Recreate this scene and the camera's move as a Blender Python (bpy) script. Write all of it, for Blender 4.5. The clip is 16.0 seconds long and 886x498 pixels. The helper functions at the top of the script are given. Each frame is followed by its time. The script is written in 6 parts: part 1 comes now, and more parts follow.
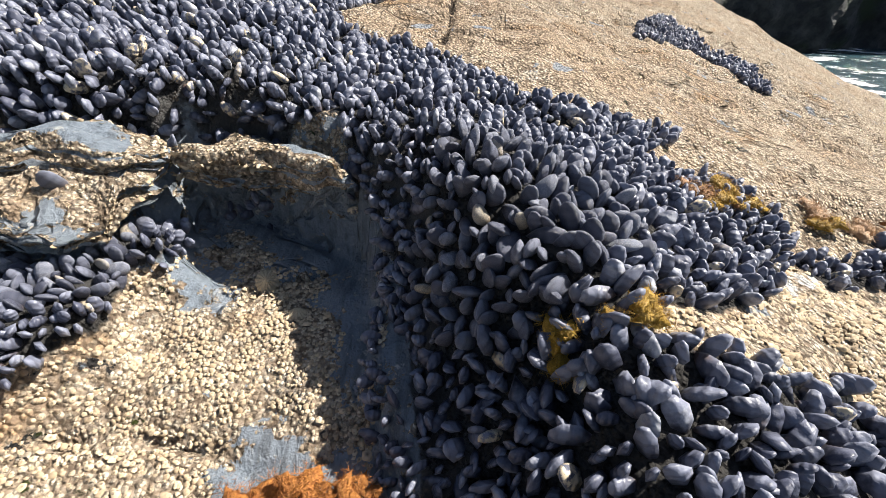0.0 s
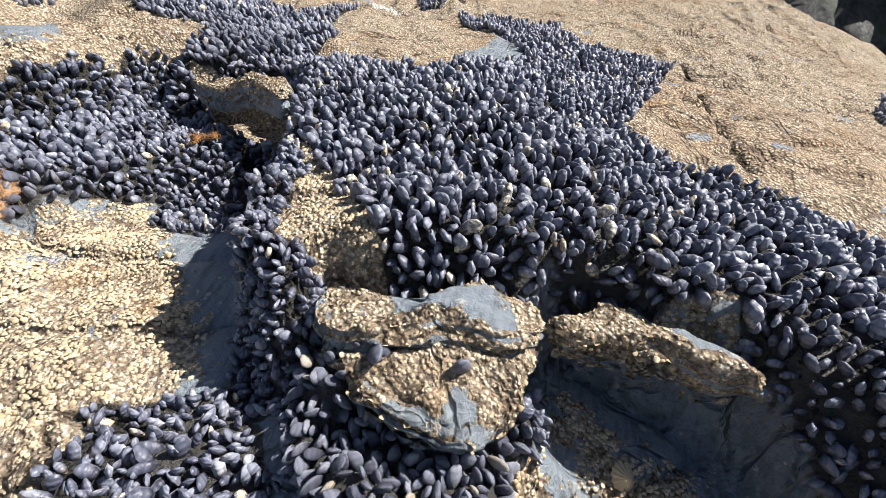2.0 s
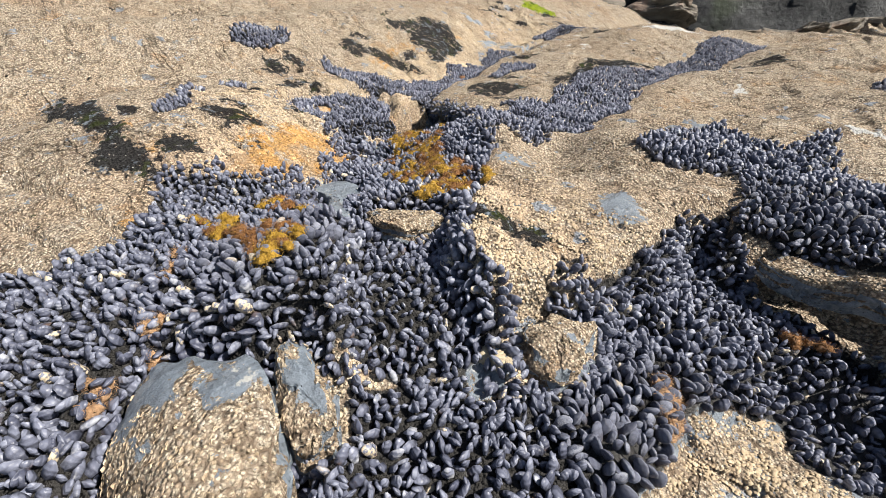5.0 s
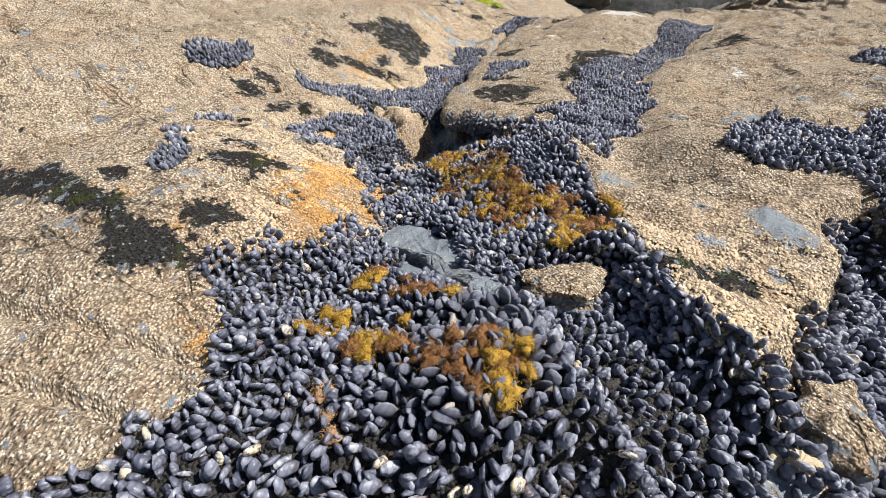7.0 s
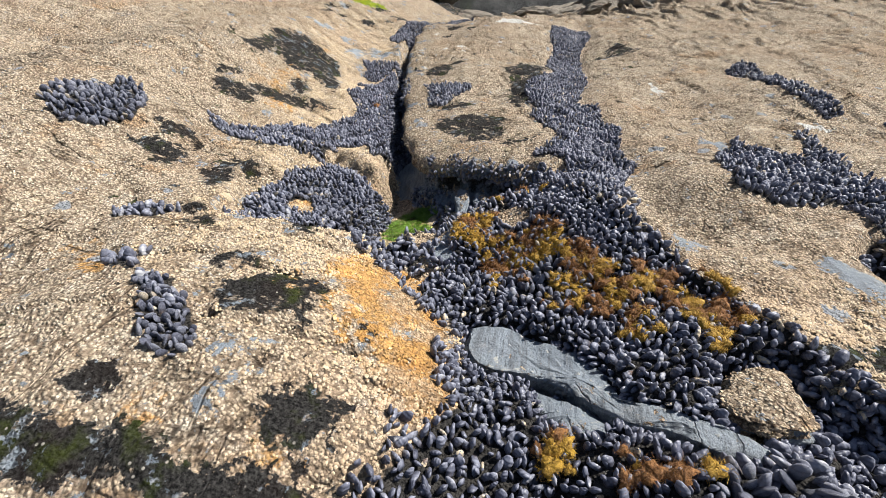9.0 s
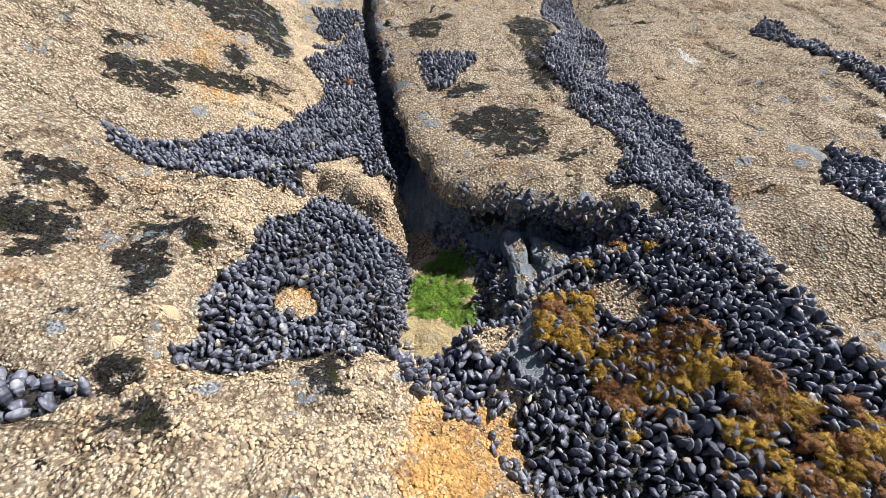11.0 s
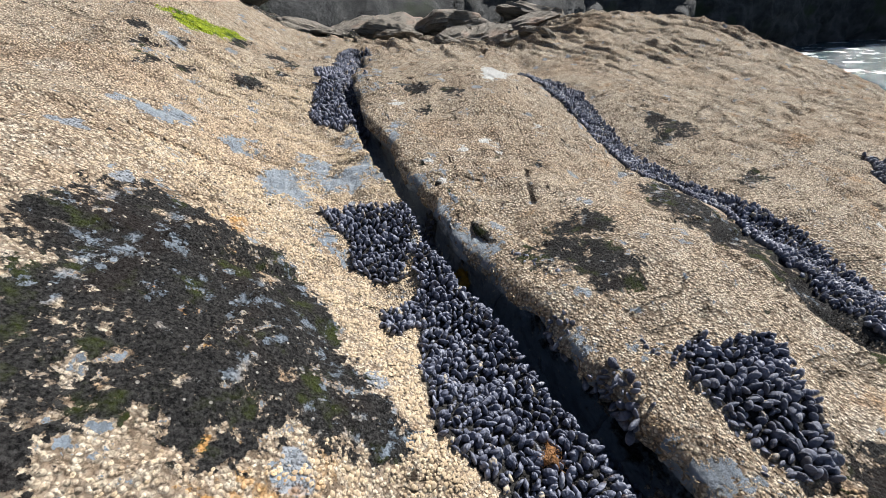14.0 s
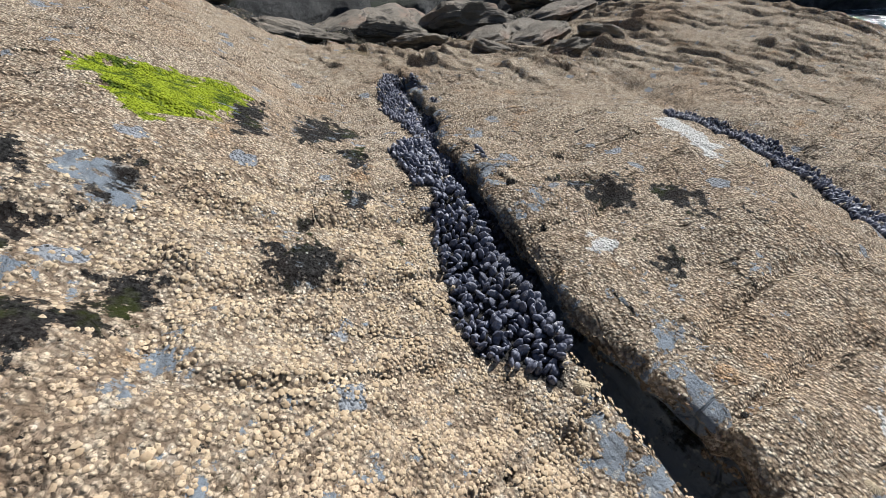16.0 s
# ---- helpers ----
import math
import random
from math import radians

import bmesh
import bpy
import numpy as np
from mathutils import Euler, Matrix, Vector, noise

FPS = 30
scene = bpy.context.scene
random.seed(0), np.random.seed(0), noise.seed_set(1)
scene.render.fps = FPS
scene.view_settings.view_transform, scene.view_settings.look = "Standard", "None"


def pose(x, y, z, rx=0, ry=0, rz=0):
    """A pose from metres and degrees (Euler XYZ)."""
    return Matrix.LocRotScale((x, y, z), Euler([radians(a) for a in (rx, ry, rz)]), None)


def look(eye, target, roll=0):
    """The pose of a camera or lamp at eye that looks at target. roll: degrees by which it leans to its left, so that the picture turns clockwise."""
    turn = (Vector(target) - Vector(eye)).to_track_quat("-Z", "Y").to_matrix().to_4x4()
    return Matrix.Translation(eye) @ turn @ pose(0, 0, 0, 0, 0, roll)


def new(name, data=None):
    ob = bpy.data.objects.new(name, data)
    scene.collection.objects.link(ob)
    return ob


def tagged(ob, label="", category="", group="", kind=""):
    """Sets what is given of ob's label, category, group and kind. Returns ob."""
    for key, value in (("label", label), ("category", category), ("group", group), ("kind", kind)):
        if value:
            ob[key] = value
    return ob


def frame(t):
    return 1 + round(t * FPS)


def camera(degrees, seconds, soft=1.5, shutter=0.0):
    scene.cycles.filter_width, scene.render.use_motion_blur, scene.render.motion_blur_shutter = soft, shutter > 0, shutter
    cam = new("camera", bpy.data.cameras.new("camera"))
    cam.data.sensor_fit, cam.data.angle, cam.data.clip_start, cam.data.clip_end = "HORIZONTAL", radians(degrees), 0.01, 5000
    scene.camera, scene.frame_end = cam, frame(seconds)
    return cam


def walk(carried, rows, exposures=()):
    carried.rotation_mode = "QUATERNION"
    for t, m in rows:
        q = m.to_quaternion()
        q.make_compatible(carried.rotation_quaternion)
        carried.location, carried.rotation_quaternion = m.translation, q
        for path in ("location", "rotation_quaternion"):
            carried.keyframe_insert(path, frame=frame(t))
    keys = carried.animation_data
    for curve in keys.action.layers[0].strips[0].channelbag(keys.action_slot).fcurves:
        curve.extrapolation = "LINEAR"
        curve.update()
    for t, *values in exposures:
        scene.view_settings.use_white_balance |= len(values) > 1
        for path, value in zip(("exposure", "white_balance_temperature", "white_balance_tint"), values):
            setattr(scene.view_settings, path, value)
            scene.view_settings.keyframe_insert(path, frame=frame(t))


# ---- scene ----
cam = camera(94.6, 16.0, soft=0.7)
PATH = [
    (0, (0.037, 0.037, 0.855), (-0.051, 1.741, -0.189), 0.4),
    (0.5, (-0.077, 0.088, 0.881), (-0.246, 1.805, -0.131), 0.9),
    (1, (-0.172, 0.132, 0.907), (-0.408, 1.856, -0.08), 1.5),
    (1.5, (-0.262, 0.145, 0.948), (-0.586, 1.867, -0.018), 1.7),
    (2, (-0.39, 0.137, 0.99), (-0.813, 1.847, 0.042), 1.9),
    (2.5, (-0.502, 0.123, 1.03), (-1.035, 1.807, 0.091), 2.1),
    (3, (-0.615, 0.11, 1.08), (-1.296, 1.745, 0.152), 2.0),
    (3.5, (-0.753, 0.07, 1.127), (-1.593, 1.643, 0.221), 1.7),
    (4, (-0.882, 0.042, 1.193), (-1.863, 1.545, 0.31), 1.4),
    (4.5, (-1.012, -0.033, 1.246), (-2.156, 1.376, 0.405), 0.8),
    (5, (-1.165, -0.099, 1.265), (-2.438, 1.215, 0.458), -0.4),
    (7.3, (-1.751, -0.186, 1.364), (-2.679, 1.364, 0.507), -5.8),
    (7.5, (-1.819, -0.181, 1.385), (-2.66, 1.415, 0.52), -6.2),
    (8, (-1.981, -0.168, 1.444), (-2.622, 1.512, 0.569), -6.0),
    (8.2, (-2.044, -0.165, 1.47), (-2.636, 1.529, 0.587), -5.8),
    (10.3, (-2.452, 0.146, 1.594), (-2.73, 1.788, 0.486), -4.6),
    (10.5, (-2.492, 0.206, 1.598), (-2.734, 1.833, 0.462), -4.3),
    (11, (-2.616, 0.399, 1.656), (-2.778, 1.987, 0.451), -3.8),
    (11.5, (-2.746, 0.574, 1.749), (-2.834, 2.132, 0.499), -3.2),
    (12, (-2.881, 0.788, 1.772), (-2.912, 2.325, 0.493), -3.2),
    (12.5, (-3.015, 1.068, 1.784), (-2.984, 2.625, 0.529), -3.7),
    (13, (-3.144, 1.286, 1.809), (-3.019, 2.905, 0.642), -4.5),
    (13.5, (-3.289, 1.562, 1.838), (-2.982, 3.235, 0.786), -3.8),
    (14, (-3.397, 1.765, 1.864), (-2.982, 3.446, 0.861), -2.3),
    (14.5, (-3.488, 2.015, 1.885), (-3.057, 3.684, 0.871), -2.1),
    (15, (-3.531, 2.364, 1.924), (-3.083, 4.006, 0.874), -2.5),
    (15.5, (-3.574, 2.688, 1.955), (-3.099, 4.311, 0.888), -3.4),
    (16, (-3.646, 3.044, 1.993), (-3.159, 4.67, 0.935), -4.4),
]

walk(cam, [(t, look(eye, target, roll)) for t, eye, target, roll in PATH], [(0.0, 1.22, 6680, 10), (1.0, 1.30, 6670, 10), (2.2, 1.15, 6630, 10), (3.5, 0.99, 6630, 10), (5.0, 0.86, 6650, 10), (8.0, 0.87, 6600, 10), (11.0, 0.81, 6550, 10), (12.5, 0.71, 6430, 10), (13.5, 0.70, 6360, 10), (14.5, 0.81, 6220, 10), (16.0, 0.47, 6200, 10)])

# ---- light: a clear day, the sun ahead and to the right ----
SUN_TURN, SUN_HEIGHT = 68.0, 46.0
world = bpy.data.worlds.new("sky")
scene.world = world
world.use_nodes = True
sky = world.node_tree.nodes.new("ShaderNodeTexSky")
sky.sky_type, sky.sun_disc = "NISHITA", False
sky.sun_elevation, sky.sun_rotation = radians(SUN_HEIGHT), radians(SUN_TURN)
world.node_tree.links.new(sky.outputs["Color"], world.node_tree.nodes["Background"].inputs["Color"])
world.node_tree.nodes["Background"].inputs["Strength"].default_value = 0.046
sun = new("sun", bpy.data.lights.new("sun", "SUN"))
sun.data.energy, sun.data.angle, sun.data.color = 5.0, radians(0.55), (1.0, 0.96, 0.89)
to_sun = Vector((math.sin(radians(SUN_TURN)), math.cos(radians(SUN_TURN)), math.tan(radians(SUN_HEIGHT))))
sun.matrix_world = look(to_sun * 20, (0, 0, 0))

# ---- lie of the land: heights over the plan (x, y) ----
def ramp(v):
    v = np.clip(v, 0.0, 1.0)
    return v * v * (3 - 2 * v)


def grain(x, y, size, seed=0.0):
    """Smooth random values from -1 to 1 over the plan, with bumps of that size."""
    x, y = np.asarray(x, float) / size + 17.3 * seed, np.asarray(y, float) / size - 9.1 * seed
    i, j = np.floor(x), np.floor(y)
    u, v = ramp(x - i), ramp(y - j)

    def corner(a, b):
        s = np.sin(a * 127.1 + b * 311.7 + seed * 74.7) * 43758.5453
        return 2 * (s - np.floor(s)) - 1

    return (corner(i, j) * (1 - u) + corner(i + 1, j) * u) * (1 - v) + (corner(i, j + 1) * (1 - u) + corner(i + 1, j + 1) * u) * v


def inside(x, y, outline):
    """How far points lie inside an outline, in metres; outside it the value is negative."""
    pts = np.array(outline, float).reshape(-1, 2)
    near, odd = np.full(np.shape(x), 1e9), np.zeros(np.shape(x), bool)
    for (ax, ay), (bx, by) in zip(pts, np.roll(pts, -1, 0)):
        ex, ey = bx - ax, by - ay
        s = np.clip(((x - ax) * ex + (y - ay) * ey) / (ex * ex + ey * ey + 1e-12), 0, 1)
        near = np.minimum(near, np.hypot(x - ax - s * ex, y - ay - s * ey))
        if abs(ey) > 1e-9:
            odd ^= ((ay > y) != (by > y)) & (x < ax + (y - ay) * ex / ey)
    return np.where(odd, near, -near)


def along(x, y, line):
    """The distance from a line of points."""
    pts, near = np.array(line, float).reshape(-1, 2), np.full(np.shape(x), 1e9)
    for (ax, ay), (bx, by) in zip(pts[:-1], pts[1:]):
        ex, ey = bx - ax, by - ay
        s = np.clip(((x - ax) * ex + (y - ay) * ey) / (ex * ex + ey * ey), 0, 1)
        near = np.minimum(near, np.hypot(x - ax - s * ex, y - ay - s * ey))
    return near


def slope(x, y):
    """The shore's broad slope, from the sea on the right up to the left and ahead."""
    a, b = np.clip(x, -5.5, 2.0), np.clip(y, -1.0, 7.0)
    z = 0.5727 - 0.1333 * a + 0.2009 * b + 0.0034 * a * a + 0.0167 * a * b - 0.0071 * b * b
    z = z + 0.27 * ramp((-3.15 - 0.08 * b - x) / 0.7)
    z = z + 0.12 * np.exp(-(((x + 2.95) / 0.42) ** 2 + ((y - 0.32) / 0.42) ** 2))
    z = z + 0.14 * np.exp(-(((x + 2.6) / 0.33) ** 2 + ((y - 3.95) / 0.75) ** 2))
    z = z + 0.08 * ramp((y - 3.3) / 1.3) * ramp((-3.4 - x) / 0.5)
    z = z - 0.085 * np.exp(-((along(x, y, VALLEY) / 0.24) ** 2))
    z = z - 0.055 * np.exp(-((along(x, y, CHANNEL) / 0.115) ** 2))
    z = z + 0.045 * np.exp(-(((x + 1.9) / 0.4) ** 2 + ((y - 1.1) / 0.6) ** 2))
    z = z + 0.34 * ramp((y - 3.4) / 3.4) * ramp((x + 1.2) / 2.4)
    z = z - 0.2 * np.clip(x - 0.2, 0, 1.3) - 0.45 * np.clip(x - 1.5, 0, 12) + 0.3 * np.clip(-4.2 - x, 0, 8) + 0.2 * np.clip(y + 1, -10, 0) - 0.06 * np.clip(y - 5.5, 0, 3.5) - 0.03 * np.clip(y - 9, 0, 30)
    for at_x, at_y, reach, rise in SWELLS:
        z = z + rise * np.exp(-(((x - at_x) / reach) ** 2 + ((y - at_y) / reach) ** 2))
    return z


VALLEY = [-2.75, 1.15, -3.0, 1.55, -3.1, 2.0, -3.3, 2.6]
# swells and dips of the slab: place, reach and rise in metres
SWELLS = [
    (-1.8, 0.3, 0.32, 0.129), (-2.4, 0.7, 0.32, -0.076), (-3.4, 3.9, 0.5, 0.087), (-2.1, 3.3, 0.5, -0.084), (-1.2, 1, 0.16, -0.058), (-2.7, 2.5, 0.32, 0.056),
    (-2.8, 0, 0.5, 0.059), (-0.6, 1, 0.32, 0.055), (-1.6, 2.2, 0.32, -0.076), (0.1, 0.4, 0.22, 0.05), (-3.6, 3, 0.32, -0.046), (-3.1, 1, 0.32, 0.032),
    (-3.4, 1.8, 0.5, -0.05), (-2.1, 1, 0.16, 0.084), (-1.8, 1.1, 0.16, -0.092), (-1.1, 0.7, 0.16, -0.039), (-1, 2.4, 0.22, 0.05), (-3, 1.3, 0.16, 0.048),
    (-2.6, 0.8, 0.16, -0.042), (-1, 1.3, 0.22, 0.022), (-3.5, 1.6, 0.16, 0.037), (-3.4, 2.2, 0.16, 0.039), (-1.6, 1.3, 0.16, 0.023),
]
CHANNEL = [-1.9, 1.2, -2.02, 1.9, -2.1, 2.6, -2.02, 3.4, -1.95, 4.2, -1.85, 5.2]


# ---- materials ----
class Mat:
    """A node material with short ways to add nodes."""

    def __init__(self, name):
        self.mat = bpy.data.materials.new(name)
        self.mat.use_nodes = True
        self.tree = self.mat.node_tree
        self.bsdf = self.tree.nodes["Principled BSDF"]

    def node(self, kind, **values):
        n = self.tree.nodes.new(kind)
        for key, value in values.items():
            setattr(n, key, value)
        return n

    def put(self, value, socket):
        if hasattr(value, "links"):
            self.tree.links.new(value, socket)
        else:
            socket.default_value = value

    def place(self):
        return self.node("ShaderNodeTexCoord").outputs["Object"]

    def noise(self, scale, detail=4.0, rough=0.55, where=None):
        n = self.node("ShaderNodeTexNoise")
        self.put(where or self.place(), n.inputs["Vector"])
        n.inputs["Scale"].default_value, n.inputs["Detail"].default_value, n.inputs["Roughness"].default_value = scale, detail, rough
        return n.outputs["Fac"]

    def cells(self, scale, out="Distance", feature="F1", where=None):
        n = self.node("ShaderNodeTexVoronoi", feature=feature)
        self.put(where or self.place(), n.inputs["Vector"])
        n.inputs["Scale"].default_value = scale
        return n.outputs[out]

    def math(self, op, a, b=0.0, c=0.0):
        n = self.node("ShaderNodeMath", operation=op)
        for value, socket in zip((a, b, c), n.inputs):
            self.put(value, socket)
        return n.outputs[0]

    def step(self, value, low, high, to_low=0.0, to_high=1.0):
        n = self.node("ShaderNodeMapRange", interpolation_type="SMOOTHSTEP")
        for v, socket in zip((value, low, high, to_low, to_high), n.inputs):
            self.put(v, socket)
        return n.outputs[0]

    def mix(self, fac, a, b):
        n = self.node("ShaderNodeMix", data_type="RGBA")
        for v, socket in ((fac, n.inputs[0]), (a, n.inputs[6]), (b, n.inputs[7])):
            self.put((*v, 1.0) if isinstance(v, tuple) else v, socket)
        return n.outputs[2]

    def value(self, name):
        return self.node("ShaderNodeAttribute", attribute_name=name).outputs["Fac"]

    def bump(self, height, distance, strength=1.0, normal=None):
        n = self.node("ShaderNodeBump")
        n.inputs["Distance"].default_value, n.inputs["Strength"].default_value = distance, strength
        self.put(height, n.inputs["Height"])
        if normal is not None:
            self.put(normal, n.inputs["Normal"])
        return n.outputs["Normal"]

    def done(self, colour, rough, normal=None, **more):
        self.put((*colour, 1.0) if isinstance(colour, tuple) else colour, self.bsdf.inputs["Base Color"])
        self.put(rough, self.bsdf.inputs["Roughness"])
        if normal is not None:
            self.put(normal, self.bsdf.inputs["Normal"])
        for key, value in more.items():
            self.put(value, self.bsdf.inputs[key.replace("_", " ")])
        return self.mat


def rock_material():
    """Slate under barnacle crust, black turf, orange stain and green weed, with shade painted in the crack and gully;
    the zones come from the mesh.
    """
    m = Mat("shore_rock")
    edge = m.math("SUBTRACT", m.noise(28, 5, 0.65), 0.5)

    torn = m.math("ADD", m.math("MULTIPLY", m.math("SUBTRACT", m.noise(11, 3), 0.5), 1.2), m.math("MULTIPLY", m.math("SUBTRACT", m.noise(48, 5, 0.7), 0.5), 1.5))

    def zone_mask(name, spread=1.5, low=0.44, high=0.56, by=None):
        v = m.math("ADD", m.value(name), m.math("MULTIPLY", by or edge, spread))
        return m.step(v, low, high)

    lie = m.node("ShaderNodeMapping")
    m.put(m.place(), lie.inputs["Vector"])
    lie.inputs["Rotation"].default_value = (0, 0, radians(18))
    lie.inputs["Scale"].default_value = (1.0, 2.6, 1.0)
    bent = m.node("ShaderNodeVectorMath", operation="ADD")
    warp = m.node("ShaderNodeTexNoise")
    m.put(lie.outputs[0], warp.inputs["Vector"])
    warp.inputs["Scale"].default_value, warp.inputs["Detail"].default_value = 2.0, 5.0
    m.put(lie.outputs[0], bent.inputs[0])
    m.put(warp.outputs["Color"], bent.inputs[1])
    seams = m.cells(1.7, "Distance", "DISTANCE_TO_EDGE", bent.outputs[0])
    seam = m.math("MULTIPLY", m.step(seams, 0.0, 0.03, 1.0, 0.0), m.step(m.noise(2.6, 4), 0.48, 0.58))

    shake = m.node("ShaderNodeTexNoise")
    m.put(m.place(), shake.inputs["Vector"])
    shake.inputs["Scale"].default_value, shake.inputs["Detail"].default_value = 55.0, 2.0
    swirl = m.node("ShaderNodeVectorMath", operation="MULTIPLY_ADD")
    m.put(shake.outputs["Color"], swirl.inputs[0])
    swirl.inputs[1].default_value = (0.014, 0.014, 0.014)
    m.put(m.place(), swirl.inputs[2])
    tear = m.node("ShaderNodeTexNoise")
    m.put(m.place(), tear.inputs["Vector"])
    tear.inputs["Scale"].default_value, tear.inputs["Detail"].default_value = 22.0, 4.0
    drift = m.node("ShaderNodeVectorMath", operation="MULTIPLY_ADD")
    m.put(tear.outputs["Color"], drift.inputs[0])
    drift.inputs[1].default_value = (0.07, 0.07, 0.07)
    m.put(m.place(), drift.inputs[2])
    loose = drift.outputs[0]
    lump = m.cells(105, where=swirl.outputs[0])
    cell, tint = m.cells(150), m.cells(150, "Color")
    fine = m.noise(320, 3)
    broad = m.noise(2.3, 4)
    dots = m.node("ShaderNodeSeparateColor")
    m.put(tint, dots.inputs[0])
    crust = m.mix(dots.outputs[0], (0.56, 0.43, 0.295), (0.83, 0.73, 0.58))
    crust = m.mix(m.step(broad, 0.35, 0.7), crust, m.mix(dots.outputs[1], (0.58, 0.475, 0.345), (0.82, 0.72, 0.58)))
    crust = m.mix(m.step(m.noise(1.1, 6, 0.65), 0.48, 0.66, 0.0, 0.55), crust, (0.60, 0.42, 0.27))
    crust = m.mix(m.step(m.noise(3.1, 7, 0.72), 0.53, 0.62, 0.0, 0.5), crust, m.mix(dots.outputs[2], (0.40, 0.285, 0.19), (0.60, 0.455, 0.32)))
    crust = m.mix(m.step(m.noise(5.3, 6, 0.7), 0.57, 0.67, 0.0, 0.6), crust, (0.58, 0.345, 0.165))
    crust = m.mix(m.step(m.noise(8.5, 7, 0.72), 0.56, 0.63, 0.0, 0.6), crust, (0.86, 0.78, 0.65))
    crust = m.mix(m.step(m.noise(33, 5, 0.7), 0.60, 0.68, 0.0, 0.6), crust, (0.86, 0.80, 0.70))
    gaps = m.math("MULTIPLY", m.step(lump, 0.46, 0.70), m.step(m.noise(24, 3), 0.36, 0.56, 0.15, 0.75))
    crust = m.mix(m.step(cell, 0.46, 0.64, 0.0, 0.7), crust, (0.15, 0.105, 0.075))
    crust = m.mix(gaps, crust, (0.12, 0.085, 0.06))
    crust = m.mix(m.step(m.noise(6.5, 8, 0.75), 0.62, 0.70, 0.0, 0.55), crust, (0.16, 0.115, 0.08))
    crust = m.mix(m.step(m.noise(19, 6, 0.75), 0.59, 0.66, 0.0, 0.55), crust, (0.10, 0.07, 0.05))
    crust = m.mix(m.step(m.noise(70, 5, 0.75), 0.56, 0.62, 0.0, 0.7), crust, (0.13, 0.095, 0.065))
    bald = m.node("ShaderNodeSeparateColor")
    m.put(m.cells(7.5, "Color", where=loose), bald.inputs[0])
    flaked = m.math("MULTIPLY", m.step(m.cells(7.5, where=loose), 0.17, 0.20, 1.0, 0.0), m.step(bald.outputs[0], 0.66, 0.67))
    crust = m.mix(flaked, crust, m.mix(m.noise(40, 4), (0.20, 0.225, 0.26), (0.40, 0.42, 0.45)))
    crust = m.mix(m.step(m.noise(4.2, 9, 0.78), 0.625, 0.66), crust, (0.022, 0.018, 0.015))
    grainwise = m.node("ShaderNodeMapping")
    m.put(m.place(), grainwise.inputs["Vector"])
    grainwise.inputs["Rotation"].default_value = (0, 0, radians(14))
    grainwise.inputs["Scale"].default_value = (4.2, 0.8, 2.0)
    parting = m.math("ABSOLUTE", m.math("SUBTRACT", m.noise(1.0, 4, 0.6, grainwise.outputs[0]), 0.5))
    parting = m.math("MULTIPLY", m.step(parting, 0.0, 0.009, 1.0, 0.0), m.step(m.noise(1.9, 4), 0.50, 0.60))
    crust = m.mix(m.math("MULTIPLY", parting, 0.55), crust, (0.10, 0.07, 0.05))
    crust = m.mix(m.math("MULTIPLY", seam, 0.55), crust, (0.05, 0.038, 0.028))
    slate = m.mix(m.noise(9, 7, 0.75), (0.105, 0.13, 0.165), (0.28, 0.33, 0.385))
    slate = m.mix(m.step(m.noise(1.7, 4), 0.40, 0.62, 0.0, 0.6), slate, (0.25, 0.285, 0.32))
    streaks = m.node("ShaderNodeMapping")
    m.put(m.place(), streaks.inputs["Vector"])
    streaks.inputs["Rotation"].default_value = (0, 0, radians(24))
    streaks.inputs["Scale"].default_value = (75.0, 7.0, 30.0)
    foliation = m.noise(1.0, 5, 0.65, streaks.outputs[0])
    slate = m.mix(m.step(foliation, 0.46, 0.64, 0.0, 0.6), slate, (0.075, 0.085, 0.10))
    slate = m.mix(m.step(m.noise(16, 7, 0.75), 0.58, 0.64, 0.0, 0.5), slate, (0.36, 0.37, 0.385))
    slate = m.mix(m.step(m.noise(85, 5, 0.75), 0.58, 0.68, 0.0, 0.4), slate, (0.10, 0.105, 0.11))
    slate = m.mix(m.step(m.noise(60, 4), 0.62, 0.7), slate, (0.42, 0.42, 0.40))
    # black turf; the same near-black also paints the shade inside the crack
    turf_shade = m.mix(m.step(m.noise(190, 4, 0.75), 0.36, 0.66), (0.004, 0.004, 0.005), (0.085, 0.082, 0.080))
    turf_shade = m.mix(m.step(m.noise(9, 4), 0.50, 0.66, 0.0, 0.3), turf_shade, (0.030, 0.016, 0.012))
    turf_shade = m.mix(m.step(m.noise(12, 4, 0.65), 0.54, 0.68, 0.0, 0.6), turf_shade, m.mix(m.noise(150, 3), (0.02, 0.03, 0.006), (0.11, 0.14, 0.02)))
    turf_shade = m.mix(m.step(m.cells(38), 0.06, 0.10, 1.0, 0.0), turf_shade, (0.55, 0.52, 0.47))
    stain = m.mix(m.noise(14, 6, 0.7), (0.52, 0.21, 0.04), (0.70, 0.46, 0.18))
    stain = m.mix(m.math("MULTIPLY", gaps, 0.7), stain, (0.16, 0.10, 0.06))
    stain = m.mix(m.math("MULTIPLY", seam, 0.8), stain, (0.06, 0.045, 0.03))
    green = m.mix(m.noise(120, 3), (0.14, 0.20, 0.012), (0.44, 0.52, 0.03))
    green = m.mix(m.step(m.noise(21, 6, 0.7), 0.46, 0.62), green, (0.06, 0.10, 0.012))
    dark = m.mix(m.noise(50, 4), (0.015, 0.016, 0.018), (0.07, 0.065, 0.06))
    barn, blk = zone_mask("barn", 1.6, 0.47, 0.53, torn), zone_mask("blk", 1.5, 0.47, 0.55, torn)
